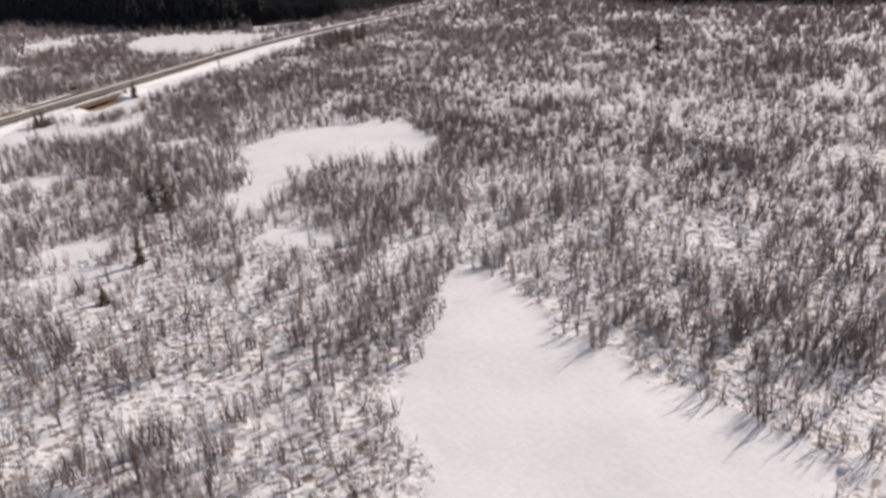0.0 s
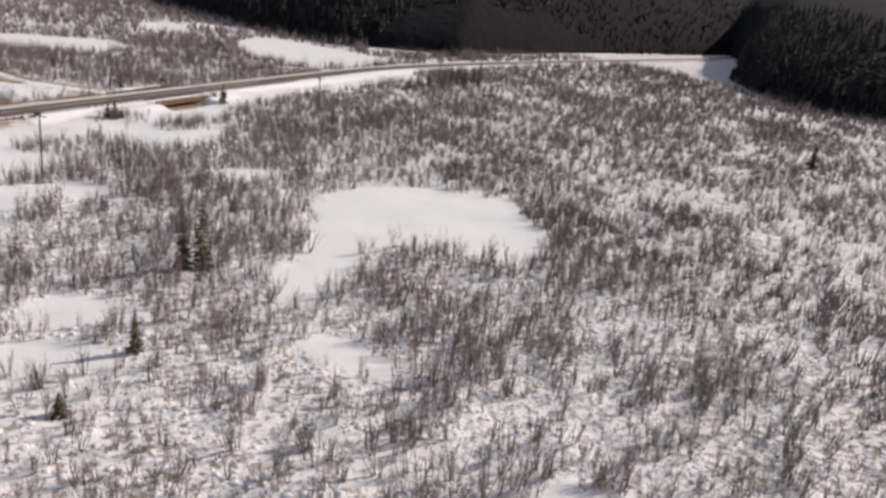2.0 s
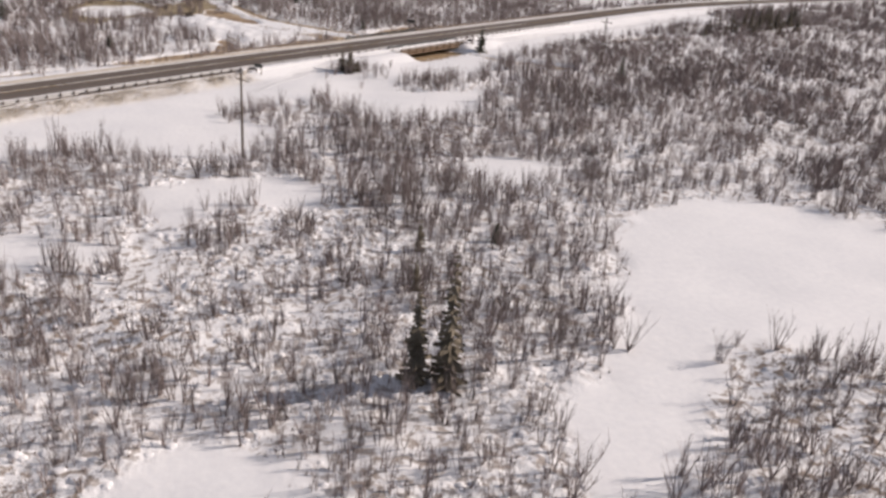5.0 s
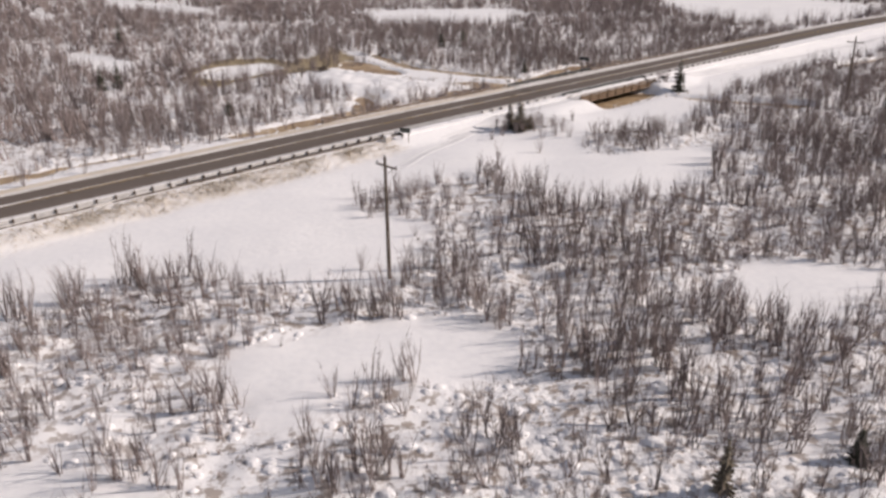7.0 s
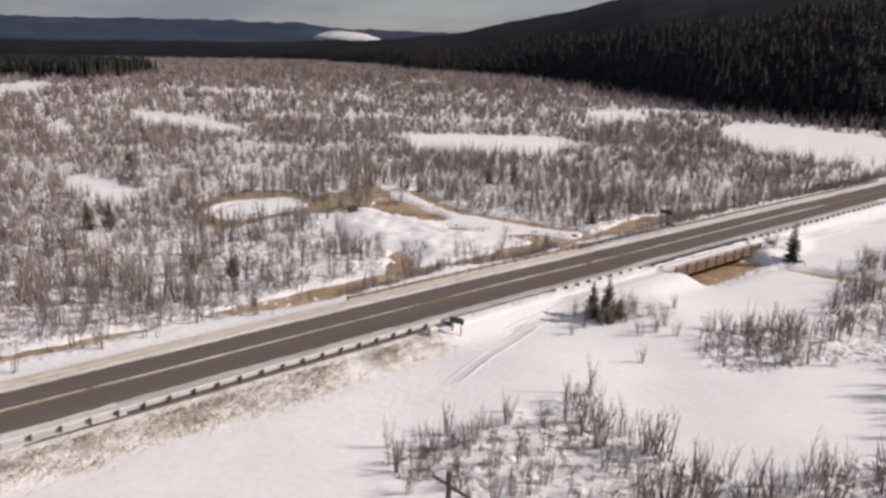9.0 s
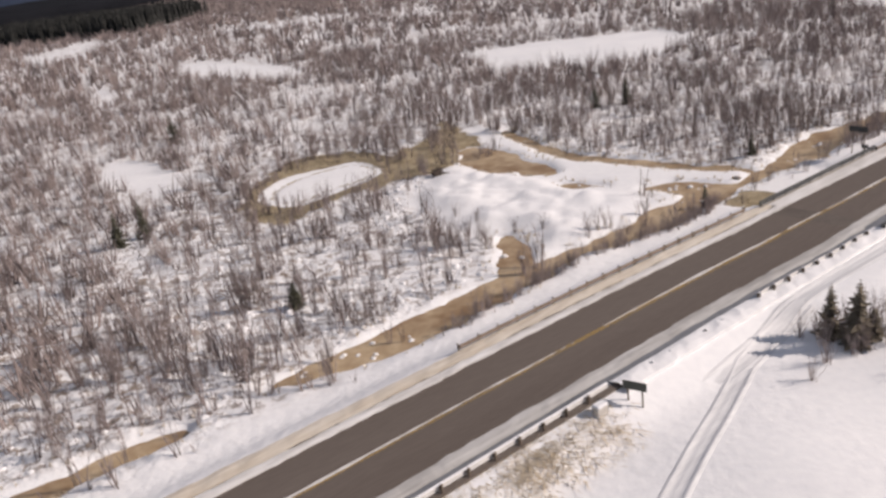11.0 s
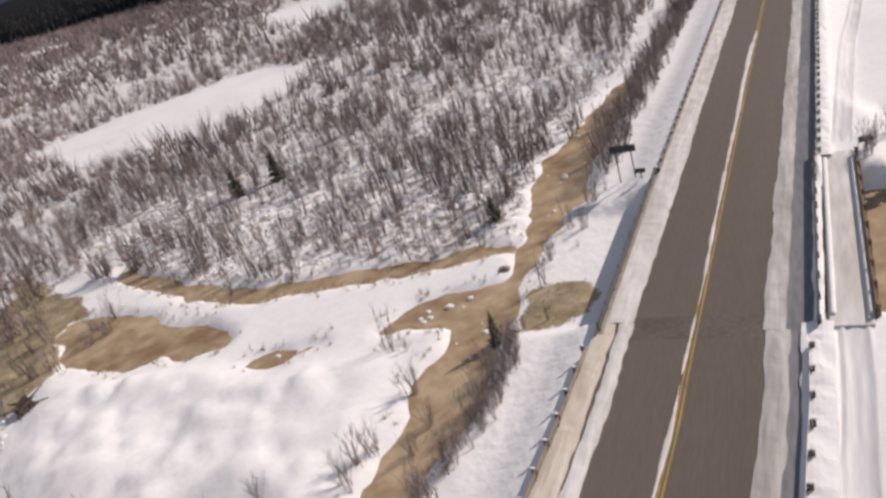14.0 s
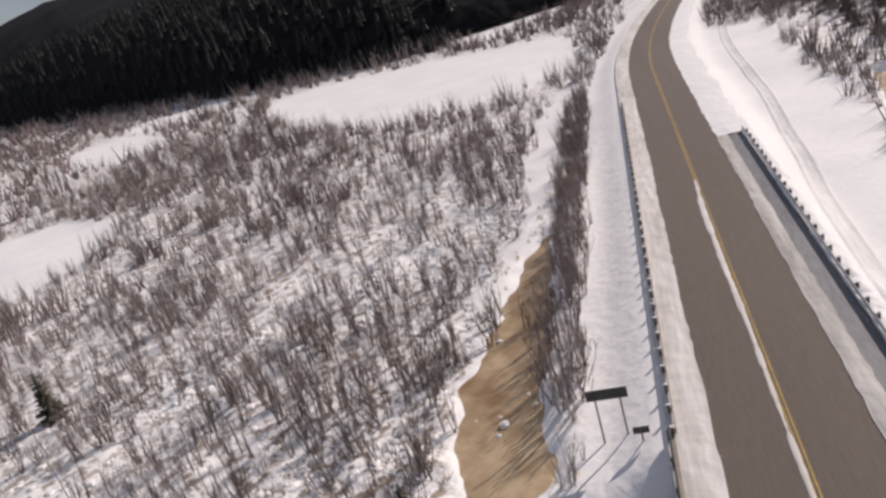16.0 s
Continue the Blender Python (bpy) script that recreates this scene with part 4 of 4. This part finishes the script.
woods = []
az = rng.uniform(-8, 120, 30000)
edge = interp(az, EDGE)
r = edge + 150 * rng.random(30000) ** 1.5 + (vnoise(az * 6, az * 0, 9, 12) - 0.5) * 30
x, y = np.sin(np.radians(az)) * r, 30 + np.cos(np.radians(az)) * r
a_, s_ = along(x, y)
keep = (np.abs(s_) > 20) & (rng.random(30000) < np.clip(40 * (r / 400) / (1 + (r - edge) / 25), 0.3, 1)) & (clear_dist(x, y) > 0)
t_ = ((r - interp(az, EDGE) - 12) / (1600 - interp(az, EDGE) - 12)).clip(0, 1) ** (1 / 1.6)
top_ = 25 + 1600 * np.tan(np.radians(interp(az, SKYLINE))) - 1
z_ = np.where(r > edge + 12, 1 + top_ * step(-0.25, 1, t_ ** 0.8) - top_ * step(-0.25, 1.0, 0.0), land(x, y)) - 0.4
for k in np.nonzero(keep)[0][:7000]:
    hh = rng.uniform(4, 7.5)
    woods.append((rng.integers(4), x[k], y[k], z_[k], rng.uniform(0, 6.28), hh * rng.uniform(0.7, 1.1), hh))
for x0, x1, y0, y1, n in ((-430, -262, 560, 690, 2600),):
    for k in range(n):
        xx, yy = rng.uniform(x0, x1), rng.uniform(y0, y1)
        yy += 0.25 * (xx + 200) * -1 * 0.3
        hh = rng.uniform(10, 15)
        woods.append((rng.integers(4), xx, yy, float(land(xx, yy)) - 0.2, rng.uniform(0, 6.28), hh * 0.9, hh))
joined("spruce_wood", NEEDLE_SHADED, [cone_tree(k) for k in range(4)], woods, "dense spruce wood at the foot of the hills, its shade painted in near black", "woods")


# ---- bare willow and alder thickets ----
def shrub_arrays(seed, stems, twigs=2, segs=2, thick=0.02, fan=0.3, sides=3, root=0.13, curve=1.3, reach=(0.12, 0.3)):
    """A leafless shrub one metre high: crooked stems that lean out from one root and taper to a point, with fine twigs."""
    r = random.Random(seed)
    v, f = [], []

    def tube(pts, w):
        rows = []
        for q, p in enumerate(pts[:-1]):
            rows.append(len(v))
            k = w * (1 - 0.8 * q / (len(pts) - 1))
            v.extend((p[0] + math.cos(6.283 * c / sides) * k, p[1] + math.sin(6.283 * c / sides) * k, p[2]) for c in range(sides))
        for i, j in zip(rows, rows[1:]):
            for c in range(sides):
                d = (c + 1) % sides
                f.extend([(i + c, i + d, j + d), (i + c, j + d, j + c)])
        v.append(pts[-1])
        f.extend((rows[-1] + c, rows[-1] + (c + 1) % sides, len(v) - 1) for c in range(sides))

    for _ in range(stems):
        an, ln, hh = r.uniform(0, 6.283), fan * r.random() ** 0.6, r.uniform(0.5, 1.0)
        bx, by = r.uniform(-root, root), r.uniform(-root, root)
        pts = [(bx, by, -0.06)]
        for k in range(1, segs + 1):
            u = k / segs
            pts.append((bx + math.cos(an) * ln * u ** curve + r.uniform(-0.03, 0.03), by + math.sin(an) * ln * u ** curve + r.uniform(-0.03, 0.03), hh * u))
        tube(pts, thick * r.uniform(0.7, 1.2))
        for _ in range(twigs):
            u = r.uniform(0.3, 0.92) * segs
            k = min(int(u), segs - 1)
            q = u - k
            p = [pts[k][c] * (1 - q) + pts[k + 1][c] * q for c in range(3)]
            ta, tl = r.uniform(0, 6.283), r.uniform(*reach)
            tw = thick * 0.42
            i = len(v)
            v.extend([(p[0] - math.sin(ta) * tw, p[1] + math.cos(ta) * tw, p[2]), (p[0] + math.sin(ta) * tw, p[1] - math.cos(ta) * tw, p[2]), (p[0] + math.cos(ta) * tl * 0.55, p[1] + math.sin(ta) * tl * 0.55, p[2] + tl * 0.85)])
            f.append((i, i + 1, i + 2))
    return np.array(v), np.array(f)


UPRIGHT = [shrub_arrays(200 + k, 6 + k % 2, 6, 2, 0.0135, 0.25, root=0.10, curve=0.95, reach=(0.14, 0.32)) for k in range(6)]
BUSHY = [shrub_arrays(210 + k, 6 + k % 3, 6, 2, 0.0150, 0.40, root=0.07, curve=0.75, reach=(0.16, 0.38)) for k in range(6)]
NEAR = UPRIGHT + BUSHY
MIDDLE = [shrub_arrays(300 + k, 6, 0, 1, 0.029, 0.36, root=0.13) for k in range(6)]
FARSH = [shrub_arrays(400 + k, 4, 0, 1, 0.055, 0.55) for k in range(5)]
SPARSE = [(-45, -20), (2, -60), (8, -30), (4, 0), (-30, 6)]


def thicket(x0, x1, y0, y1, per_m2, seed):
    """Spots for shrubs: thick and thin by a broad pattern, none on open snow, water or the road."""
    g = np.random.default_rng(seed)
    n = int((x1 - x0) * (y1 - y0) * per_m2)
    x, y = g.uniform(x0, x1, n), g.uniform(y0, y1, n)
    a, s = along(x, y)
    w = np.clip(0.60 + 1.2 * (vnoise(x, y, 14, 31) - 0.3) + 1.7 * (vnoise(x, y, 3.6, 32) - 0.5), 0.09, 1)
    w *= step(0.0, 1.6, clear_dist(x, y))
    w *= np.where(s < 0, np.where(s > -9.5, 0.0, np.where(s > -13, np.where((a > 28) & (a < 170), 0.9, np.where(a < 0, 0.35, 0.15)), np.where(s > -17, 0.5, 1.0))), np.where(s < 9, 0, 1.0))
    w *= np.where(s < -70, np.clip(0.32 + 1.4 * vnoise(x * 0.35, y, 16, 36), 0, 1.15), 1.0)
    w *= np.where(s < -13, np.where((a > 5) & (a < 75) & (s > -70), 0.70, 0.74), 1.0)
    pd = pool_dist(x, y)
    w *= np.where(pd < 0.2, np.where(s > 0, 0.0, np.where(a > 40, 0.6, np.where(a < -4, 0.3, 0.08))), 1.0)
    sp = outline_dist(x, y, SPARSE)
    w *= np.where(sp < 0, 0.62, 1.0)
    azz = np.degrees(np.arctan2(x, y - 30))
    rr = np.hypot(x, y - 30)
    w *= rr < interp(azz, EDGE) + 8
    keep = g.random(n) < w
    return x[keep], y[keep], g


def shrub_spots(x, y, g, kinds, lo, hi):
    n = len(x)
    a, s = along(x, y)
    h = np.where(g.random(n) < 0.3, g.uniform(0.5, 1.3, n), g.uniform(lo, hi, n)) * (0.75 + 0.5 * vnoise(x, y, 11, 33)) * np.where(s < -10, 1.28, 1.08)
    return np.stack([g.integers(0, kinds, n), x, y, land(x, y) - 0.03, g.uniform(0, 6.283, n), h * g.uniform(0.75, 1.1, n), h], 1)


x, y, g = thicket(-75, 95, -95, 215, 0.86, 41)
da, ds = g.uniform(30, 120, 560), -9.6 - 3.2 * g.random(560)
dx, dy = place(da, ds + 1.2 * (vnoise(da, da * 0, 9, 35) - 0.5))
ok = (pool_dist(dx, dy) < 2.5) | (g.random(560) < 0.4)
ok &= g.random(560) < 0.15 + 0.75 * step(38, 52, da)
x, y = np.concatenate([x, dx[ok]]), np.concatenate([y, dy[ok]])
near = shrub_spots(x, y, g, 12, 1.6, 3.3)
# brown brush along the creek's road-side bank
u = g.random(260)
bank = np.interp(u, (0, 0.33, 0.62, 0.85, 1), (-18.3, -6.2, 1.8, 6, 8.7)), np.interp(u, (0, 0.33, 0.62, 0.85, 1), (111.8, 125.5, 131, 134.5, 138.8))
aside = 0.25 + 1.3 * g.random(260) ** 1.6
brush = shrub_spots(bank[0] + aside * RN[0], bank[1] + aside * RN[1], g, 12, 0.7, 1.7)
near = np.concatenate([near, brush])
across = along(near[:, 1], near[:, 2])[1] < -10
near[:, 0] = np.where(across & (g.random(len(near)) < 0.8), near[:, 0] % 6, near[:, 0])
near[:, 3] = np.maximum(near[:, 3], ICE_Z - 0.02)
inner = (near[:, 1] > -48) & (near[:, 1] < 66)
rim = near[~inner]
rim[:, 0] %= 6
joined("willow_thicket", TWIG, MIDDLE, rim, "bare grey-brown willow thicket in the snow", "shrubs")
near = near[inner]
joined("willow_thicket", TWIG, NEAR, near, "bare grey-brown willow and alder thicket in the snow", "shrubs")
x, y, g = thicket(-330, 330, -190, 520, 0.50, 42)
out = (x < -75) | (x > 95) | (y > 215) | (y < -95)
out &= (y < 330) | (g.random(len(x)) < 0.75)
mids = shrub_spots(x[out], y[out], g, 6, 1.8, 3.8)
joined("willow_thicket", TWIG, MIDDLE, mids[np.hypot(mids[:, 1], mids[:, 2] - 90) < 240], "bare grey-brown willow thicket across the valley floor", "shrubs")
farther = mids[np.hypot(mids[:, 1], mids[:, 2] - 90) >= 240]
farther[:, 0] %= 5
farther = farther[::3]
farther[:, 5:] *= 1.3
joined("willow_thicket", TWIG, FARSH, farther, "distant bare thicket across the valley floor", "shrubs")
x, y, g = thicket(-520, 300, 520, 1250, 0.08, 43)
far = shrub_spots(x, y, g, 5, 3.0, 5.5)
far[:, 5] *= 2.0
joined("willow_thicket", TWIG, FARSH, far, "distant bare thicket fading towards the hills", "shrubs")

# low sprigs that poke through the snow between the shrubs
SPRIG = [shrub_arrays(700 + k, 4, 0, 1, 0.06, 0.5) for k in range(6)]
gs = np.random.default_rng(91)
x, y = gs.uniform(-60, 75, 30000), gs.uniform(-90, 195, 30000)
a_, s_ = along(x, y)
ok = (clear_dist(x, y) > 0.6) & (pool_dist(x, y) > 0.6) & ((s_ > 10) | (s_ < -13)) & (vnoise(x, y, 8, 95) > 0.42)
x, y = x[ok], y[ok]
h = gs.uniform(0.25, 0.75, len(x))
joined("willow_sprigs", TWIG, SPRIG, np.stack([gs.integers(0, 6, len(x)), x, y, land(x, y) - 0.02, gs.uniform(0, 6.28, len(x)), h * 0.9, h], 1), "low bare willow sprigs poking through the snow", "shrubs")

# shrubs that stand singly on open snow, each its own thing
LONE = [mesh_np("willow_shrub", *shrub_arrays(500 + k, 16, 9, 3, 0.009, 0.36, 4), TWIG) for k in range(5)]
g = random.Random(8)
BY_CLEARING = [(-8, 76), (-6.5, 74.5), (-4, 73), (-1.5, 76), (-3, 79), (0.5, 78), (2, 82), (4, 80), (1.5, 74), (5.5, 84), (-7, 72.4), (11.9, 95.1), (16.5, 101.6), (20, 99), (23, 100.5), (26, 101), (29, 103.5), (32, 105), (24, 103), (21.5, 96.5)]
ON_MOUND = [(10.2, 106.4), (11.2, 106.0), (9.8, 105.2), (12.0, 107.2), (8.8, 107.8), (13.2, 106.9), (10.9, 104.6), (13, 101.5), (16, 104), (18, 108.5), (8, 103.5), (6.5, 101.5), (13.6, 106.5), (10, 104.2), (12.4, 105), (8.6, 105.8), (7.4, 107), (12.8, 108.2), (15, 106.2), (11, 108.5), (14.8, 102.5)]
BY_CREEK = [(-9.5, 133.4), (-12.4, 134.2), (-1.2, 131.4), (0.4, 133.0), (-16.5, 137), (-19, 140), (15.5, 73.2), (12.2, 70.5), (33.5, 12.2), (36, 14.3), (-6.5, 59.5), (2.5, 66), (40.5, 136.2), (37.8, 135.4), (36.4, 134.6), (26.5, 152.3), (22.5, 148.7), (29.5, 154.8), (19.8, 146.0), (33, 158)]
BY_DUMP = [(-15.4, 131.2), (-15.0, 130.2), (-15.9, 132.2), (-21.2, 135.9), (-20.2, 134.8), (-4.1, 132.4), (-3.1, 132.9), (-5.2, 131.2), (3.6, 132.2), (5.2, 134.2), (2.4, 131.2), (0.2, 129.0), (-2.4, 127.2),
           (-16.7, 166.8), (-17.6, 168.4), (-15.8, 169.7), (-18.2, 166), (-18.4, 131.2), (-20.2, 131.7), (-17.3, 134.0), (0.9, 136.6), (-22.4, 133.8)]
for i, (x, y) in enumerate(BY_CLEARING + ON_MOUND + BY_CREEK + BY_DUMP):
    h = g.uniform(1.7, 2.9) * (1.25 if (x, y) in BY_DUMP else 1.0)
    ob = new("willow_shrub", LONE[i % 5])
    ob.matrix_basis = pose(x, y, float(land(x, y)) - 0.03, 0, 0, g.uniform(0, 360)) @ Matrix.Diagonal((h, h, h, 1))
    tagged(ob, "bare many-stemmed willow shrub standing in open snow", "shrub", "lone willow shrubs")

# ---- dead grass on banks and verges ----
def tuft_arrays(seed):
    r = random.Random(seed)
    v, f = [], []
    for _ in range(9):
        an, l = r.uniform(0, 6.283), r.uniform(0.2, 0.7)
        i = len(v)
        c, s = math.cos(an), math.sin(an)
        bx, by = r.uniform(-0.15, 0.15), r.uniform(-0.15, 0.15)
        v += [(bx - s * 0.045, by + c * 0.045, -0.05), (bx + s * 0.045, by - c * 0.045, -0.05), (bx + c * l, by + s * l, r.uniform(0.5, 1.0))]
        f.append((i, i + 1, i + 2))
    return np.array(v), np.array(f)


TUFT = [tuft_arrays(600 + k) for k in range(6)]
gg = np.random.default_rng(77)
spots = []


def grass(x, y, keep, lo=0.25, hi=0.6):
    x, y = x[keep], y[keep]
    h = gg.uniform(lo, hi, len(x))
    spots.append(np.stack([gg.integers(0, 6, len(x)), x, y, land(x, y) - 0.02, gg.uniform(0, 6.28, len(x)), h * 1.2, h], 1))


# blades combed down the road's bank
def combed_arrays(seed):
    r = random.Random(seed)
    v, f = [], []
    for _ in range(4):
        an, l = r.uniform(-0.7, 0.7), r.uniform(0.8, 1.6)
        i = len(v)
        c, s = math.cos(an), math.sin(an)
        bx, by, w = r.uniform(-1.5, 1.5), r.uniform(-1.8, 1.8), r.uniform(0.025, 0.05)
        v += [(bx - s * w, by + c * w, -0.1), (bx + s * w, by - c * w, -0.1), (bx + c * l, by + s * l, r.uniform(0.2, 0.8))]
        f.append((i, i + 1, i + 2))
    return np.array(v), np.array(f)


a_, s_ = gg.uniform(-110, -32, 22000), 6.7 + 3.2 * gg.random(22000) ** 1.3
thick = (vnoise(a_, s_ * 0.6, 3.0, 80) + 0.1) * (vnoise(a_, s_, 1.0, 82) + 0.35) * step(10.4, 8.2, s_ + 2 * (vnoise(a_, a_ * 0, 4, 83) - 0.5))
ok = gg.random(22000) < 0.5 * thick
x, y = place(a_[ok], s_[ok])
h = gg.uniform(0.4, 0.85, len(x))
joined("dead_grass", GRASS, [combed_arrays(640 + k) for k in range(6)], np.stack([gg.integers(0, 6, len(x)), x, y, land(x, y) - 0.02, math.atan2(RN[1], RN[0]) + gg.uniform(-0.5, 0.5, len(x)), h * 1.25, h * 0.75], 1), "tan dead grass combed down the road's snowy bank", "grass")
x, y = gg.uniform(-60, 60, 60000), gg.uniform(85, 190, 60000)
pd = pool_dist(x, y)
a_, s_ = along(x, y)
bare = outline_dist(x, y, BARE) + (vnoise(x, y, 2.5, 81) - 0.5) * 2
grass(x, y, (((pd > 0.2) & (pd < 1.3) & (gg.random(60000) < 0.2)) | ((bare < 0) & (gg.random(60000) < 0.9))) & ((s_ < -9) | (s_ > 10)))
sw = sward_at(x, y)
grass(x, y, (gg.random(60000) < 0.35 * sw * (outline_dist(x, y, RING) > 0.5)), 0.15, 0.4)
joined("dead_grass", GRASS, TUFT, np.concatenate(spots), "tan dead grass on the banks and the road verge", "grass")

# ---- a fallen root stump and stones ----
g = thing("tree_stump", pose(-23.2, 157.5, -0.2, 0, 0, 30), "dark upturned root stump at the edge of the snow", "stump")
part("bole", rod(bmesh.new(), (-0.3, 0, 0.2), (0.8, 0.1, 0.6), 0.5, 0.62, 9), BARK, g)
rr_ = random.Random(5)
for k in range(22):
    an, up = rr_.uniform(0, 6.283), rr_.uniform(0.1, 1.3)
    part("root", rod(bmesh.new(), (rr_.uniform(-0.3, 0.9), 0.1, 0.5), (0.3 + math.cos(an) * rr_.uniform(0.8, 1.9), 0.1 + math.sin(an) * rr_.uniform(0.6, 1.4), up), 0.13, 0.03, 6), BARK, g)


def stone(x, y, z, size, mat, label, seed):
    bm = bmesh.new()
    bmesh.ops.create_icosphere(bm, subdivisions=2, radius=1.0)
    for v in bm.verts:
        v.co *= 0.85 + 0.3 * noise.noise(v.co * 1.3 + Vector((seed, 0, 0)))
        v.co = Vector((v.co.x * size, v.co.y * size * 0.8, v.co.z * size * 0.6))
    ob = part("stone", bm, mat, None)
    ob.matrix_basis = pose(x, y, z)
    tagged(ob, label, "stone")


stone(24.6, 156.2, ICE_Z + 0.1, 0.38, SNOW, "snow-capped stone in the brown creek", 1)
stone(12.2, 145.3, ICE_Z + 0.25, 0.55, ROCKM, "round grey stone at the creek's edge", 2)
stone(7.0, 144.2, ICE_Z + 0.06, 0.4, SNOW, "snow-capped stone in the brown creek", 3)
stone(8.6, 144.0, ICE_Z + 0.06, 0.3, SNOW, "snow-capped stone in the brown creek", 4)
stone(-11.7, 127.3, ICE_Z + 0.06, 0.35, SNOW, "snow-capped stone in the brown creek", 6)
stone(-13.4, 128.0, ICE_Z + 0.06, 0.42, SNOW, "snow-capped stone in the brown creek", 7)

# small lumps of snow left on the brown ice
gc = np.random.default_rng(23)
x, y = gc.uniform(-32, 32, 9000), gc.uniform(104, 176, 9000)
pd = pool_dist(x, y)
ok = (pd < -0.5) & (vnoise(x, y, 4.5, 24) > 0.66)
x, y = x[ok][:45], y[ok][:45]


def clod_arrays(seed):
    """A flattened lump with an uneven rim."""
    r = random.Random(seed)
    v = [(0, 0, 0.55)]
    for k, (w, z) in enumerate(((0.6, 0.42), (1.0, 0.0))):
        v += [(math.cos(2 * math.pi * j / 7) * w * r.uniform(0.75, 1.2), math.sin(2 * math.pi * j / 7) * w * r.uniform(0.75, 1.2), z) for j in range(7)]
    f = [(0, 1 + j, 1 + (j + 1) % 7) for j in range(7)]
    for j in range(7):
        k = (j + 1) % 7
        f += [(1 + j, 8 + j, 8 + k), (1 + j, 8 + k, 1 + k)]
    return np.array(v, float), np.array(f)


w = gc.uniform(0.10, 0.30, len(x))
joined("snow_clods", SNOW, [clod_arrays(800 + k) for k in range(4)], np.stack([gc.integers(0, 4, len(x)), x, y, np.full(len(x), ICE_Z - 0.01), gc.uniform(0, 6.28, len(x)), w, w], 1), "small lumps of snow left on the brown creek ice", "snow")

# pillows of snow that cover the low brush and tussocks between the shrubs
x, y = gc.uniform(-50, 64, 40000), gc.uniform(-88, 190, 40000)
a_, s_ = along(x, y)
ok = (clear_dist(x, y) > 0.8) & (pool_dist(x, y) > 0.8) & ((s_ > 10.5) | (s_ < -13)) & (sward_at(x, y) < 0.3)
ok &= gc.random(40000) < 0.25 + 0.75 * step(0.35, 0.7, vnoise(x, y, 7, 26))
x, y = x[ok][:9000], y[ok][:9000]
w = gc.uniform(0.18, 0.48, len(x))
joined("snow_pillows", SNOW, [clod_arrays(820 + k) for k in range(6)], np.stack([gc.integers(0, 6, len(x)), x, y, land(x, y) - 0.06, gc.uniform(0, 6.28, len(x)), w, w * gc.uniform(0.7, 1.3, len(x))], 1), "rounded pillows of snow over tussocks and low brush", "snow")
